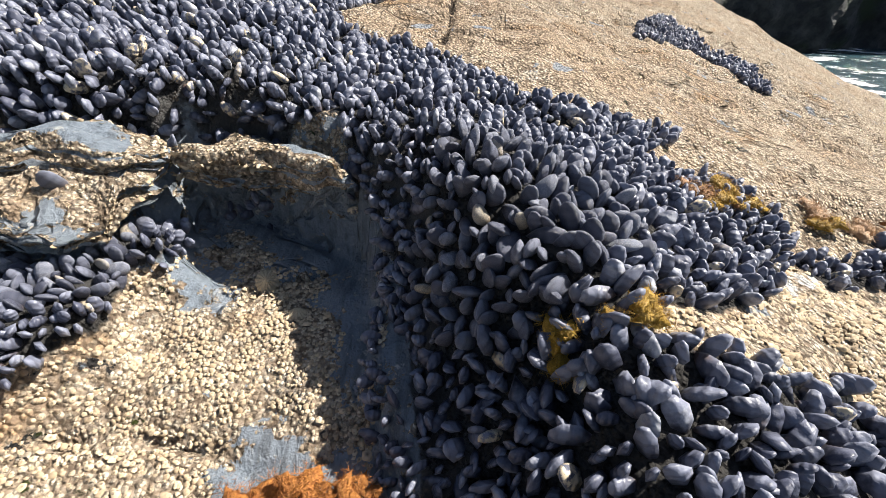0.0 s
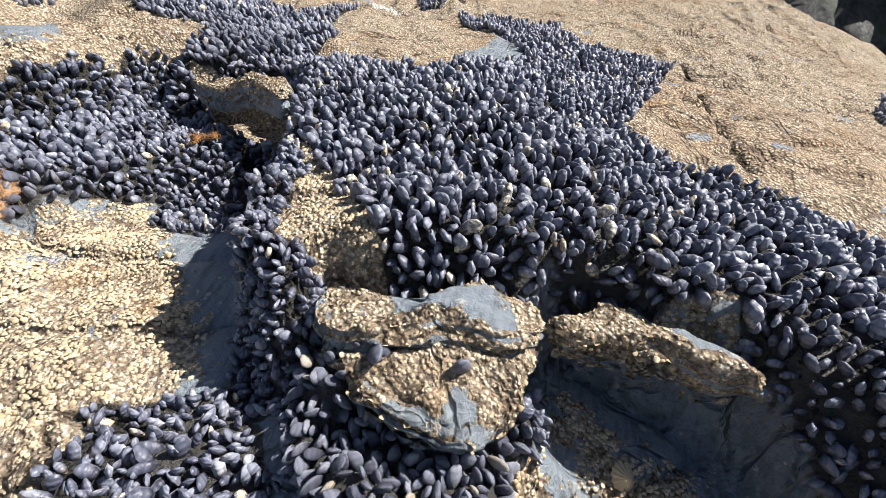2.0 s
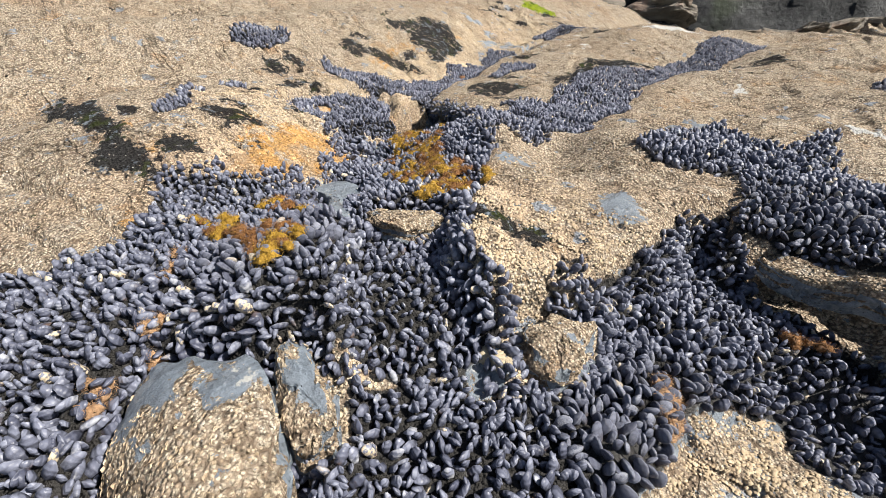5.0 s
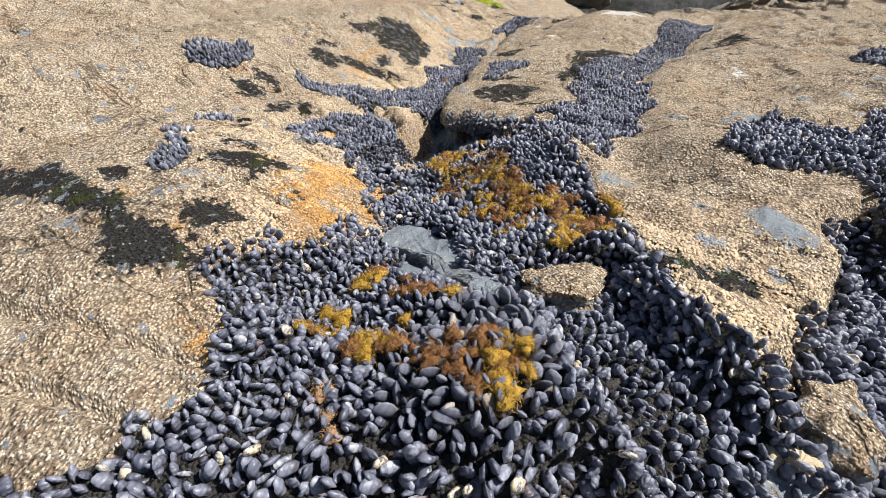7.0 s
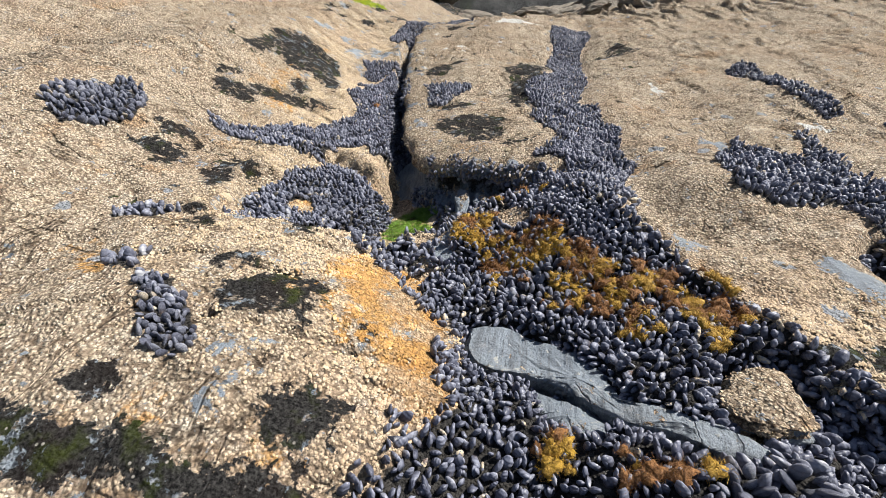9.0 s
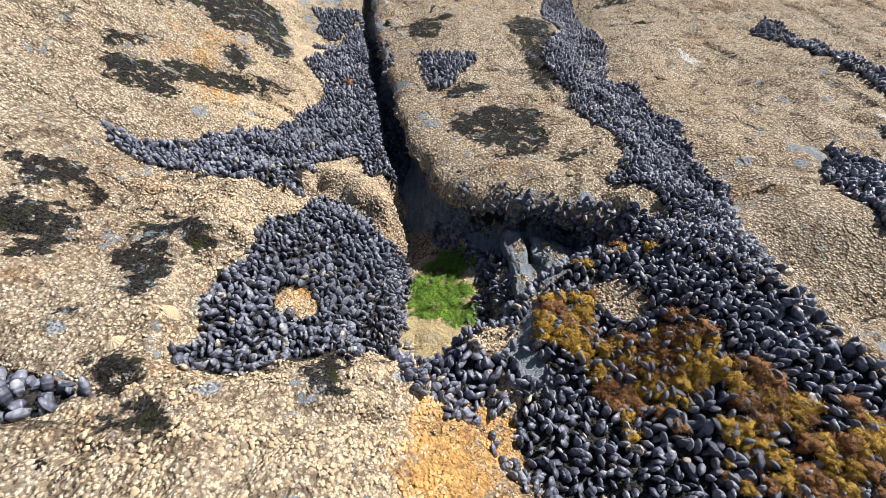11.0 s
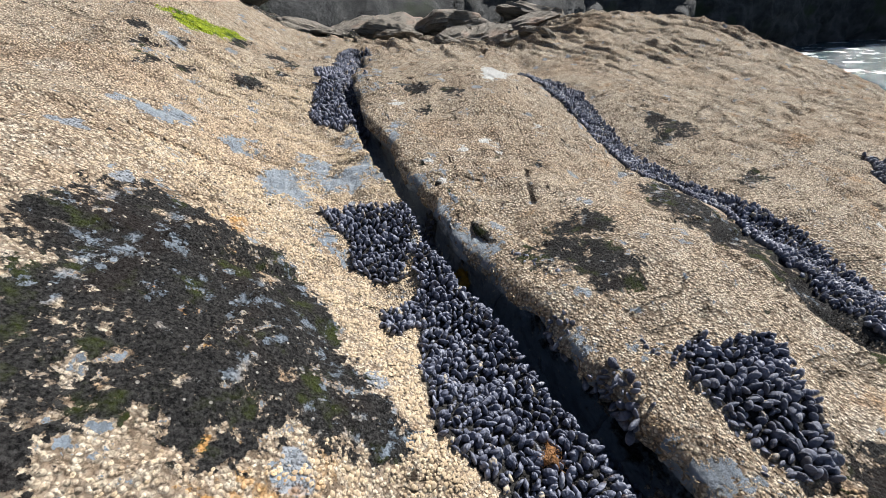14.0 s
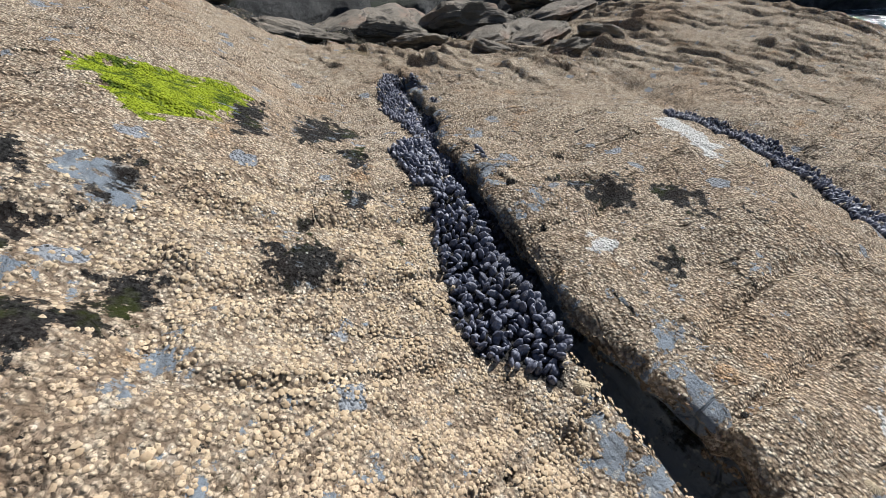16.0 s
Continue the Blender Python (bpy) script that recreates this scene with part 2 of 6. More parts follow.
    holes = m.step(m.noise(27, 5, 0.72), 0.40, 0.44)
    under = m.math("MULTIPLY", blk, m.step(m.noise(5.0, 3), 0.47, 0.53))
    blk = m.math("MULTIPLY", m.math("MULTIPLY", blk, holes), m.step(m.math("ADD", m.value("barn"), m.math("MULTIPLY", edge, 0.8)), 0.30, 0.42))
    colour = m.mix(m.math("MULTIPLY", barn, m.math("SUBTRACT", 1.0, under)), slate, crust)
    colour = m.mix(m.math("MULTIPLY", zone_mask("orn", 1.9, 0.42, 0.66, torn), m.step(m.noise(6.2, 5, 0.7), 0.40, 0.58, 0.28, 0.9)), colour, stain)
    colour = m.mix(blk, colour, turf_shade)
    silt = m.mix(m.noise(26, 6, 0.7), (0.20, 0.155, 0.095), (0.46, 0.38, 0.26))
    colour = m.mix(zone_mask("silt", 0.8), colour, m.mix(m.step(m.noise(45, 5, 0.7), 0.58, 0.66, 0.0, 0.6), silt, (0.09, 0.075, 0.05)))
    colour = m.mix(zone_mask("grn", 1.6, 0.5, 0.6), colour, green)
    colour = m.mix(zone_mask("pal", 1.6), colour, m.mix(m.noise(30, 5), (0.52, 0.52, 0.51), (0.78, 0.77, 0.74)))
    colour = m.mix(m.step(m.math("ADD", m.value("frac"), m.math("MULTIPLY", edge, 0.9)), 0.42, 0.62, 0.0, 0.9), colour, (0.035, 0.026, 0.02))
    # dark ground under mussels, and painted shade in the gully below the rock bar
    colour = m.mix(zone_mask("mus_shade", 0.6), colour, dark)
    relief = m.math("MULTIPLY", m.step(cell, 0.0, 0.6, 1.0, 0.0), barn)
    relief = m.math("ADD", relief, m.math("MULTIPLY", m.noise(330, 4, 0.75), m.math("MULTIPLY", blk, 1.6)))
    relief = m.math("SUBTRACT", relief, m.math("MULTIPLY", m.math("ADD", seam, parting), 2.0))
    normal = m.bump(m.noise(14, 8, 0.72), 0.04, 0.8)
    normal = m.bump(m.math("MULTIPLY", m.step(lump, 0.1, 0.8, 1.0, 0.0), barn), 0.006, 0.9, normal)
    normal = m.bump(relief, 0.009, 1.0, normal)
    normal = m.bump(m.math("MULTIPLY", foliation, m.math("SUBTRACT", 1.0, barn)), 0.004, 0.8, normal)
    normal = m.bump(fine, 0.0015, 0.5, normal)
    return m.done(colour, m.step(barn, 0, 1, 0.42, 0.85), normal, Specular_IOR_Level=m.step(m.math("MAXIMUM", barn, blk), 0, 1, 0.5, 0.12))


def shell_material(name, island):
    m = Mat(name)
    rnd = m.node("ShaderNodeNewGeometry").outputs["Random Per Island"] if island else m.node("ShaderNodeObjectInfo").outputs["Random"]
    up = m.value("grown")
    wave = m.math("ADD", m.math("MULTIPLY", up, 30.0), m.math("ADD", m.math("MULTIPLY", rnd, 40.0), m.math("MULTIPLY", m.noise(70, 3), 5.0)))
    rings = m.math("SINE", wave)
    spots = m.noise(160, 4, 0.6)
    own = m.node("ShaderNodeTexWhiteNoise", noise_dimensions="1D")
    m.put(m.math("MULTIPLY", rnd, 917.0), own.inputs["W"])
    base = m.mix(rnd, (0.007, 0.008, 0.015), (0.026, 0.028, 0.042))
    bloom = m.mix(own.outputs["Value"], (0.060, 0.066, 0.101), (0.200, 0.215, 0.280))
    worn = m.math("ADD", m.math("MULTIPLY", up, 0.7), m.math("MULTIPLY", spots, 0.6))
    colour = m.mix(m.step(worn, 0.40, 0.88), base, bloom)
    colour = m.mix(m.math("MULTIPLY", m.step(rings, 0.2, 0.95), m.step(spots, 0.3, 0.7, 0.1, 0.42)), colour, (0.022, 0.023, 0.034))
    colour = m.mix(m.math("MULTIPLY", m.step(rings, -0.4, -1.0), m.math("MULTIPLY", spots, 0.12)), colour, (0.28, 0.29, 0.34))
    chalk = m.math("MULTIPLY", m.step(own.outputs["Value"], 0.86, 0.9), m.step(m.noise(45, 4, 0.65), 0.48, 0.62, 0.0, 0.7))
    colour = m.mix(chalk, colour, (0.40, 0.41, 0.44))
    pale = m.math("MULTIPLY", m.step(rnd, 0.965, 0.972), m.step(spots, 0.42, 0.55))
    colour = m.mix(pale, colour, (0.50, 0.42, 0.30))
    brown = m.math("MULTIPLY", m.step(rnd, 0.80, 0.84), m.step(m.math("ADD", up, m.noise(90, 2)), 0.55, 1.1, 0.55, 0.0))
    colour = m.mix(brown, colour, (0.17, 0.10, 0.06))
    edge = m.step(m.value("seam"), 0.82, 0.98, 0.0, 0.4)
    colour = m.mix(edge, colour, (0.26, 0.27, 0.32))
    normal = m.bump(rings, 0.0008, 0.4)
    normal = m.bump(m.noise(110, 4, 0.6), 0.003, 0.5, normal)
    return m.done(colour, m.step(spots, 0.3, 0.7, 0.30, 0.58), normal, Specular_IOR_Level=0.42)


def weed_material(name, low, high):
    m = Mat(name)
    rnd = m.node("ShaderNodeNewGeometry").outputs["Random Per Island"]
    colour = m.mix(m.math("ADD", m.math("MULTIPLY", rnd, 0.5), m.math("MULTIPLY", m.noise(14, 3), 0.5)), low, high)
    colour = m.mix(m.step(m.noise(260, 3, 0.7), 0.40, 0.62, 0.55, 0.0), colour, low)
    return m.done(colour, 0.6, m.bump(m.noise(380, 3, 0.7), 0.004, 1.0))


def cliff_material():
    m = Mat("cliff_rock")
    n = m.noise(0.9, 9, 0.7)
    # near-black bluish tones: the cliff's shade is put into its colour
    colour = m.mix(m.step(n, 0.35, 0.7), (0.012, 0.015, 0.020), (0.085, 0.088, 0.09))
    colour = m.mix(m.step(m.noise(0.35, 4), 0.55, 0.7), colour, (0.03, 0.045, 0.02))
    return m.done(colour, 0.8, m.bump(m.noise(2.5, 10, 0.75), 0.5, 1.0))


ROCK = rock_material()
SHELL, SHELL_MASS = shell_material("mussel_shell", False), shell_material("mussel_shell_mass", True)
WEED = weed_material("golden_weed", (0.20, 0.105, 0.010), (0.78, 0.48, 0.05))
RUST_WEED = weed_material("rust_weed", (0.10, 0.04, 0.014), (0.50, 0.23, 0.06))
CLIFF = cliff_material()


def barnacle_material():
    m = Mat("barnacle_shell")
    rnd = m.node("ShaderNodeNewGeometry").outputs["Random Per Island"]
    colour = m.mix(rnd, (0.36, 0.275, 0.18), (0.58, 0.475, 0.335))
    colour = m.mix(m.step(m.noise(1.1, 6, 0.65), 0.48, 0.72, 0.0, 0.5), colour, (0.50, 0.36, 0.26))
    colour = m.mix(m.step(m.noise(26, 4), 0.56, 0.7, 0.0, 0.5), colour, (0.22, 0.16, 0.11))
    stained = m.step(m.math("ADD", m.value("orn"), m.math("MULTIPLY", m.math("SUBTRACT", m.noise(40, 4), 0.5), 2.4)), 0.4, 0.7)
    colour = m.mix(m.math("MULTIPLY", stained, m.step(m.noise(6.2, 5, 0.7), 0.40, 0.58, 0.2, 0.75)), colour, m.mix(rnd, (0.55, 0.22, 0.04), (0.68, 0.42, 0.12)))
    colour = m.mix(m.math("MULTIPLY", m.value("pit"), m.step(rnd, 0.2, 0.8, 0.35, 0.95)), colour, (0.09, 0.06, 0.04))
    return m.done(colour, 0.8, m.bump(m.noise(900, 2), 0.0008, 0.6), Specular_IOR_Level=0.2)


def water_material(name, colour, ripple):
    m = Mat(name)
    normal = m.bump(m.noise(ripple, 4), 0.4 / ripple, 0.5)
    return m.done(colour, 0.05, normal, Transmission_Weight=1.0, IOR=1.33)


def sea_material():
    m = Mat("sea_water")
    foam = m.step(m.noise(0.35, 8, 0.75), 0.52, 0.62)
    colour = m.mix(foam, (0.03, 0.07, 0.09), (0.75, 0.78, 0.80))
    return m.done(colour, m.step(foam, 0, 1, 0.12, 0.7), m.bump(m.noise(1.2, 8, 0.65), 0.3, 0.8))


def grey_rock_material():
    m = Mat("grey_rock")
    colour = m.mix(m.noise(3, 8, 0.7), (0.08, 0.075, 0.07), (0.44, 0.38, 0.30))
    beds = m.node("ShaderNodeMapping")
    m.put(m.place(), beds.inputs["Vector"])
    beds.inputs["Scale"].default_value = (1.2, 1.2, 14.0)
    layer = m.noise(1.0, 6, 0.65, beds.outputs[0])
    colour = m.mix(m.step(layer, 0.52, 0.60, 0.0, 0.75), colour, (0.05, 0.042, 0.036))
    colour = m.mix(m.step(m.noise(1.6, 5), 0.55, 0.66, 0.0, 0.5), colour, (0.42, 0.27, 0.20))
    return m.done(colour, 0.8, m.bump(layer, 0.08, 1.0, m.bump(m.noise(9, 9, 0.75), 0.12, 1.0)))


GREY_ROCK = grey_rock_material()
BARNACLE, POOL_WATER, SEA = barnacle_material(), water_material("pool_water", (0.74, 0.72, 0.56), 14.0), sea_material()
PEACH = weed_material("peach_growth", (0.34, 0.17, 0.07), (0.62, 0.44, 0.28))
GREEN_WEED = weed_material("green_weed", (0.03, 0.10, 0.008), (0.26, 0.44, 0.03))

# ---- zones on the plan ----
BEDS, ZONES = {}, {"barn": [], "bare": [], "blk": [], "orn": [], "grn": [], "pal": []}


def bed_outline(name, outline):
    BEDS.setdefault(name, []).append(outline)


def zone(name, outline):
    ZONES[name].append(outline)


bed_outline("main", [-1.00, 1.12, -0.87, 1.11, -0.67, 1.05, -0.61, 1.06, -0.62, 1.25, -0.53, 1.30, -0.45, 1.43, -0.55, 1.70, -0.62, 1.99, -0.42, 2.03, -0.30, 1.62, -0.26, 1.34, -0.26, 1.09, -0.22, 0.95, -0.13, 0.93, -0.00, 0.93, 0.08, 0.85, 0.13, 0.76, 0.44, 0.84, 0.27, 0.64, -0.10, 0.56, -0.12, 0.60, -0.26, 0.63, -0.37, 0.63, -0.40, 0.56, -0.46, 0.49, -0.53, 0.50, -0.59, 0.58, -0.67, 0.65, -0.85, 0.81, -1.00, 1.05])
bed_outline("main", [-0.26, 0.95, -0.21, 0.95, -0.13, 0.93, 0.03, 0.93, 0.13, 0.69, 0.26, 0.68, 0.38, 0.68, 0.51, 0.68, 0.51, 0.59, 0.39, 0.42, 0.30, 0.37, 0.22, 0.34, 0.15, 0.29, 0.08, 0.29, -0.02, 0.31, -0.04, 0.41, -0.13, 0.59, -0.18, 0.61, -0.31, 0.64, -0.42, 0.69])
bed_outline("main", [0.14, 0.29, 0.19, 0.30, 0.23, 0.29, 0.29, 0.29, 0.36, 0.29, 0.54, 0.32, 0.38, 0.16, 0.03, 0.12, 0.00, 0.24, -0.02, 0.28, -0.03, 0.34, 0.02, 0.33, 0.12, 0.29])
bed_outline("main", [0.48, 0.53, 0.58, 0.55, 1.17, 0.90, 0.82, 0.60, 0.51, 0.48])
bed_outline("main", [-0.82, 2.02, -0.62, 2.02, -0.43, 2.00, -0.33, 1.79, -0.04, 1.73, -0.24, 1.07, -0.51, 0.89, -0.57, 0.88, -0.57, 1.22, -0.48, 1.28, -0.46, 1.46, -0.55, 1.71, -0.78, 1.89])
bed_outline("main", [-0.12, 0.59, -0.03, 0.34, -0.02, 0.28, 0.00, 0.24, 0.02, 0.12, 0.07, 0.13, 0.05, 0.26, 0.02, 0.33, -0.03, 0.43])
bed_outline("under", [-0.58, 0.37, -0.46, 0.39, -0.43, 0.45, -0.41, 0.53, -0.38, 0.56, -0.38, 0.52, -0.41, 0.48, -0.41, 0.43, -0.44, 0.37, -0.46, 0.33, -0.48, 0.32, -0.58, 0.31])
bed_outline("under", [-0.54, 0.37, -0.55, 0.37, -0.52, 0.35, -0.49, 0.35, -0.45, 0.40, -0.40, 0.51, -0.38, 0.55, -0.37, 0.52, -0.41, 0.48, -0.39, 0.43, -0.41, 0.30, -0.47, 0.27, -0.51, 0.35, -0.56, 0.35])
bed_outline("under", [-0.86, 0.35, -0.72, 0.41, -0.66, 0.39, -0.62, 0.34, -0.61, 0.30, -0.74, 0.26])
bed_outline("under", [-0.85, 0.82, -0.75, 0.68, -0.72, 0.55, -0.66, 0.48, -0.62, 0.45, -0.61, 0.41, -0.71, 0.39, -0.77, 0.50, -0.76, 0.53])
bed_outline("under", [-0.73, 0.52, -0.68, 0.53, -0.58, 0.49, -0.57, 0.46, -0.58, 0.44, -0.57, 0.40, -0.64, 0.44, -0.74, 0.51])
bed_outline("under", [-0.65, 0.41, -0.57, 0.44, -0.50, 0.44, -0.44, 0.46, -0.41, 0.49, -0.36, 0.53, -0.35, 0.47, -0.38, 0.44, -0.37, 0.36, -0.39, 0.32, -0.42, 0.29, -0.48, 0.33, -0.57, 0.33])
bed_outline("under", [-0.81, 0.26, -0.83, 0.28, -0.82, 0.32, -0.80, 0.35, -0.80, 0.38, -0.77, 0.39, -0.71, 0.40, -0.65, 0.35, -0.64, 0.32])
bed_outline("slope", [-1.50, 0.49, -1.45, 0.65, -1.40, 0.86, -1.39, 1.07, -1.30, 1.05, -1.28, 1.04, -1.09, 0.99, -0.96, 0.93, -0.90, 0.74, -0.93, 0.67, -0.99, 0.65, -1.04, 0.66, -1.11, 0.73, -1.18, 0.67, -1.24, 0.59, -1.23, 0.49, -1.24, 0.40, -1.29, 0.30, -1.30, 0.23, -1.30, 0.15, -1.29, 0.06, -1.57, 0.12, -1.48, 0.29, -1.41, 0.36, -1.39, 0.44, -1.41, 0.58])
bed_outline("slope", [-1.62, 0.16, -1.52, 0.33, -1.45, 0.39, -1.39, 0.45, -1.42, 0.61, -1.46, 0.56, -1.46, 0.67, -1.41, 0.90, -1.42, 1.04, -1.33, 1.14, -1.30, 1.01, -1.35, 0.89, -1.28, 0.80, -1.17, 1.04, -1.09, 0.84, -0.88, 0.89, -0.88, 0.75, -1.07, 0.65, -1.11, 0.72, -1.17, 0.69, -1.24, 0.58, -1.25, 0.43, -1.21, 0.25, -1.46, -0.03, -1.55, 0.07, -1.57, 0.12])
bed_outline("left", [-2.39, -0.31, -2.25, -0.11, -2.23, -0.02, -2.26, 0.07, -2.46, 0.15, -2.40, 0.30, -2.35, 0.39, -2.31, 0.51, -2.05, 0.43, -1.84, 0.44, -1.79, 0.53, -1.71, 0.48, -1.56, 0.45, -1.53, 0.40, -1.46, 0.39, -1.47, 0.34, -1.52, 0.28, -1.62, 0.25, -1.67, 0.15, -1.74, 0.09, -1.80, 0.05, -1.89, -0.01, -1.89, -0.06, -1.84, -0.12, -1.78, -0.14, -1.61, -0.19, -1.72, -0.31])
bed_outline("left", [-2.43, 0.14, -2.41, 0.23, -2.34, 0.34, -2.38, 0.42, -2.40, 0.53, -2.33, 0.48, -2.06, 0.34, -2.04, 0.41, -1.80, 0.40, -1.69, 0.45, -1.62, 0.45, -1.29, 0.68, -1.48, 0.26, -2.23, -0.01, -2.35, 0.13])
bed_outline("left", [-1.61, -0.20, -1.73, -0.17, -1.83, -0.12, -1.90, -0.07, -1.89, -0.01, -1.81, 0.06, -1.75, 0.10, -1.71, 0.10, -1.68, 0.07, -1.61, 0.07, -1.45, -0.01])
bed_outline("knot", [-1.64, 1.27, -1.62, 1.53, -1.50, 1.69, -1.30, 1.59, -1.20, 1.92, -1.17, 1.55, -1.00, 1.28, -0.98, 1.11, -0.92, 1.05, -0.82, 0.99, -0.84, 0.94, -0.97, 1.05, -1.05, 1.07, -1.19, 1.08, -1.30, 1.05, -1.33, 1.29, -1.57, 1.20])
bed_outline("far_tuft", [-1.14, 2.93, -1.01, 3.10, -0.96, 2.48, -0.93, 2.14, -1.02, 2.10])
bed_outline("crack_line", [0.73, 2.01, 1.08, 2.60, 1.02, 1.98, 1.18, 1.89, 1.10, 1.58, 1.03, 1.61, 0.93, 1.81, 0.78, 1.81, 0.62, 1.64])
bed_outline("pool", [-3.06, 1.38, -3.00, 1.38, -2.92, 1.32, -2.86, 1.25, -2.82, 1.30, -2.80, 1.22, -2.78, 1.03, -2.80, 0.99, -2.78, 0.97, -2.83, 0.90, -2.86, 0.87, -2.93, 0.82, -2.95, 0.79, -3.10, 0.78, -3.11, 0.81, -3.11, 0.86, -3.13, 0.93, -3.15, 1.01, -3.10, 1.06, -3.11, 1.13, -3.11, 1.19, -3.07, 1.23, -3.05, 1.28])
bed_outline("cleft", [-3.52, 1.32, -3.49, 1.37, -3.39, 1.41, -3.36, 1.49, -3.26, 1.64, -3.21, 1.82, -3.20, 2.00, -3.25, 2.15, -3.24, 2.31, -3.12, 2.34, -3.10, 2.17, -3.04, 2.28, -2.95, 2.10, -2.90, 1.93, -2.86, 1.83, -2.87, 1.51, -2.92, 1.47, -3.01, 1.62, -3.10, 1.52, -3.11, 1.42, -3.10, 1.39, -3.16, 1.31, -3.22, 1.30, -3.31, 1.28, -3.40, 1.30, -3.47, 1.30])
bed_outline("cleft", [-3.54, 1.34, -3.51, 1.35, -3.47, 1.38, -3.40, 1.42, -3.37, 1.49, -3.30, 1.56, -3.26, 1.65, -3.23, 1.71, -3.24, 1.80, -3.19, 1.95, -3.21, 2.06, -3.27, 2.15, -3.30, 2.27, -3.29, 2.55, -3.20, 2.63, -3.15, 2.88, -3.10, 2.62, -3.05, 2.12, -2.96, 2.16, -2.92, 2.04, -2.86, 1.86, -2.90, 1.54, -2.92, 1.52, -2.98, 1.58, -3.02, 1.63, -3.09, 1.59, -3.11, 1.54, -3.11, 1.47, -3.12, 1.42, -3.10, 1.35, -3.20, 1.31, -3.24, 1.29, -3.45, 1.28, -3.49, 1.31])
bed_outline("cleft", [-3.26, 2.41, -3.13, 2.40, -3.13, 2.32, -3.15, 2.19, -3.11, 2.13, -3.05, 2.06, -3.01, 1.99, -2.99, 1.94, -2.98, 1.88, -3.00, 1.84, -3.18, 1.87, -3.20, 1.96, -3.20, 2.06, -3.25, 2.10, -3.29, 2.15, -3.32, 2.18, -3.31, 2.30])
bed_outline("cleft", [-3.47, 2.84, -3.41, 2.87, -3.35, 2.89, -3.31, 2.86, -3.25, 2.88, -3.14, 3.00, -3.13, 2.92, -3.24, 2.75, -3.28, 2.67, -3.30, 2.63, -3.37, 2.62, -3.41, 2.67, -3.41, 2.74, -3.45, 2.78])
bed_outline("cleft", [-3.24, 2.74, -3.19, 2.69, -3.17, 2.62, -3.15, 2.55, -3.14, 2.47, -3.14, 2.40, -3.14, 2.35, -3.15, 2.27, -3.32, 2.29, -3.30, 2.37, -3.25, 2.45, -3.26, 2.56, -3.25, 2.64])
bed_outline("cleft", [-3.37, 2.45, -3.31, 2.49, -3.29, 2.46, -3.34, 2.42])
bed_outline("cleft", [-3.37, 2.50, -3.29, 2.55, -3.29, 2.48, -3.36, 2.44])
bed_outline("upper_cleft", [-3.43, 3.81, -3.25, 4.76, -3.06, 5.35, -3.06, 4.95, -3.23, 4.44, -3.25, 4.12, -3.22, 4.00, -3.24, 3.81, -3.37, 3.37, -3.45, 3.46, -3.47, 3.58])
bed_outline("upper_cleft", [-3.44, 3.80, -3.38, 3.78, -3.24, 4.08, -3.36, 3.56, -3.22, 3.74, -3.35, 3.41, -3.42, 3.44, -3.47, 3.46, -3.49, 3.52, -3.47, 3.65])
bed_outline("upper_cleft", [-3.29, 5.14, -3.17, 5.49, -3.09, 5.38, -3.15, 5.13, -3.23, 4.56, -3.31, 4.48, -3.34, 4.72])
bed_outline("upper_cleft", [-3.45, 4.15, -3.29, 4.38, -3.29, 4.22, -3.18, 4.12, -3.20, 4.00, -3.21, 4.16, -3.38, 3.83, -3.44, 3.89])
bed_outline("channel", [-2.11, 3.46, -2.01, 3.39, -2.00, 2.85, -1.99, 2.59, -2.07, 2.24, -1.98, 2.17, -1.96, 1.99, -1.90, 1.87, -1.93, 1.75, -1.94, 1.59, -1.89, 1.49, -1.95, 1.35, -2.00, 1.28, -2.07, 1.14, -2.10, 1.05, -2.08, 0.99, -2.03, 0.96, -2.08, 0.86, -2.15, 0.91, -2.19, 0.99, -2.23, 1.06, -2.23, 1.17, -2.24, 1.23, -2.27, 1.30, -2.24, 1.27, -2.15, 1.27, -2.16, 1.34, -2.27, 1.39, -2.20, 1.49, -2.17, 1.64, -2.23, 1.77, -2.28, 1.87, -2.26, 2.05, -2.14, 2.62, -2.18, 2.83, -2.16, 3.30])
bed_outline("channel", [-2.17, 4.47, -1.87, 4.67, -1.84, 4.21, -1.96, 3.76, -1.97, 3.44, -1.99, 3.07, -2.00, 2.86, -1.99, 2.66, -2.06, 2.53, -2.08, 2.38, -2.21, 2.18, -2.18, 2.10, -2.20, 2.05, -2.26, 2.00, -2.30, 2.06, -2.33, 2.15, -2.33, 2.26, -2.31, 2.40, -2.24, 2.61, -2.14, 2.84, -2.23, 3.09, -2.21, 3.32, -2.16, 3.65, -2.20, 3.85])
bed_outline("ridge", [-2.85, 2.21, -2.79, 2.23, -2.75, 2.25, -2.76, 2.19, -2.64, 2.22, -2.61, 2.19, -2.66, 2.10, -2.69, 2.00, -2.73, 1.97, -2.78, 1.99, -2.82, 1.97, -2.86, 2.04, -2.88, 2.14, -2.87, 2.13])
bed_outline("ridge", [-2.95, 2.38, -2.90, 2.30, -2.87, 2.23, -2.90, 2.24, -2.93, 2.26, -2.96, 2.37])
bed_outline("ridge", [-3.02, 2.60, -2.89, 2.31, -2.87, 2.20, -2.89, 2.20, -2.99, 2.50])
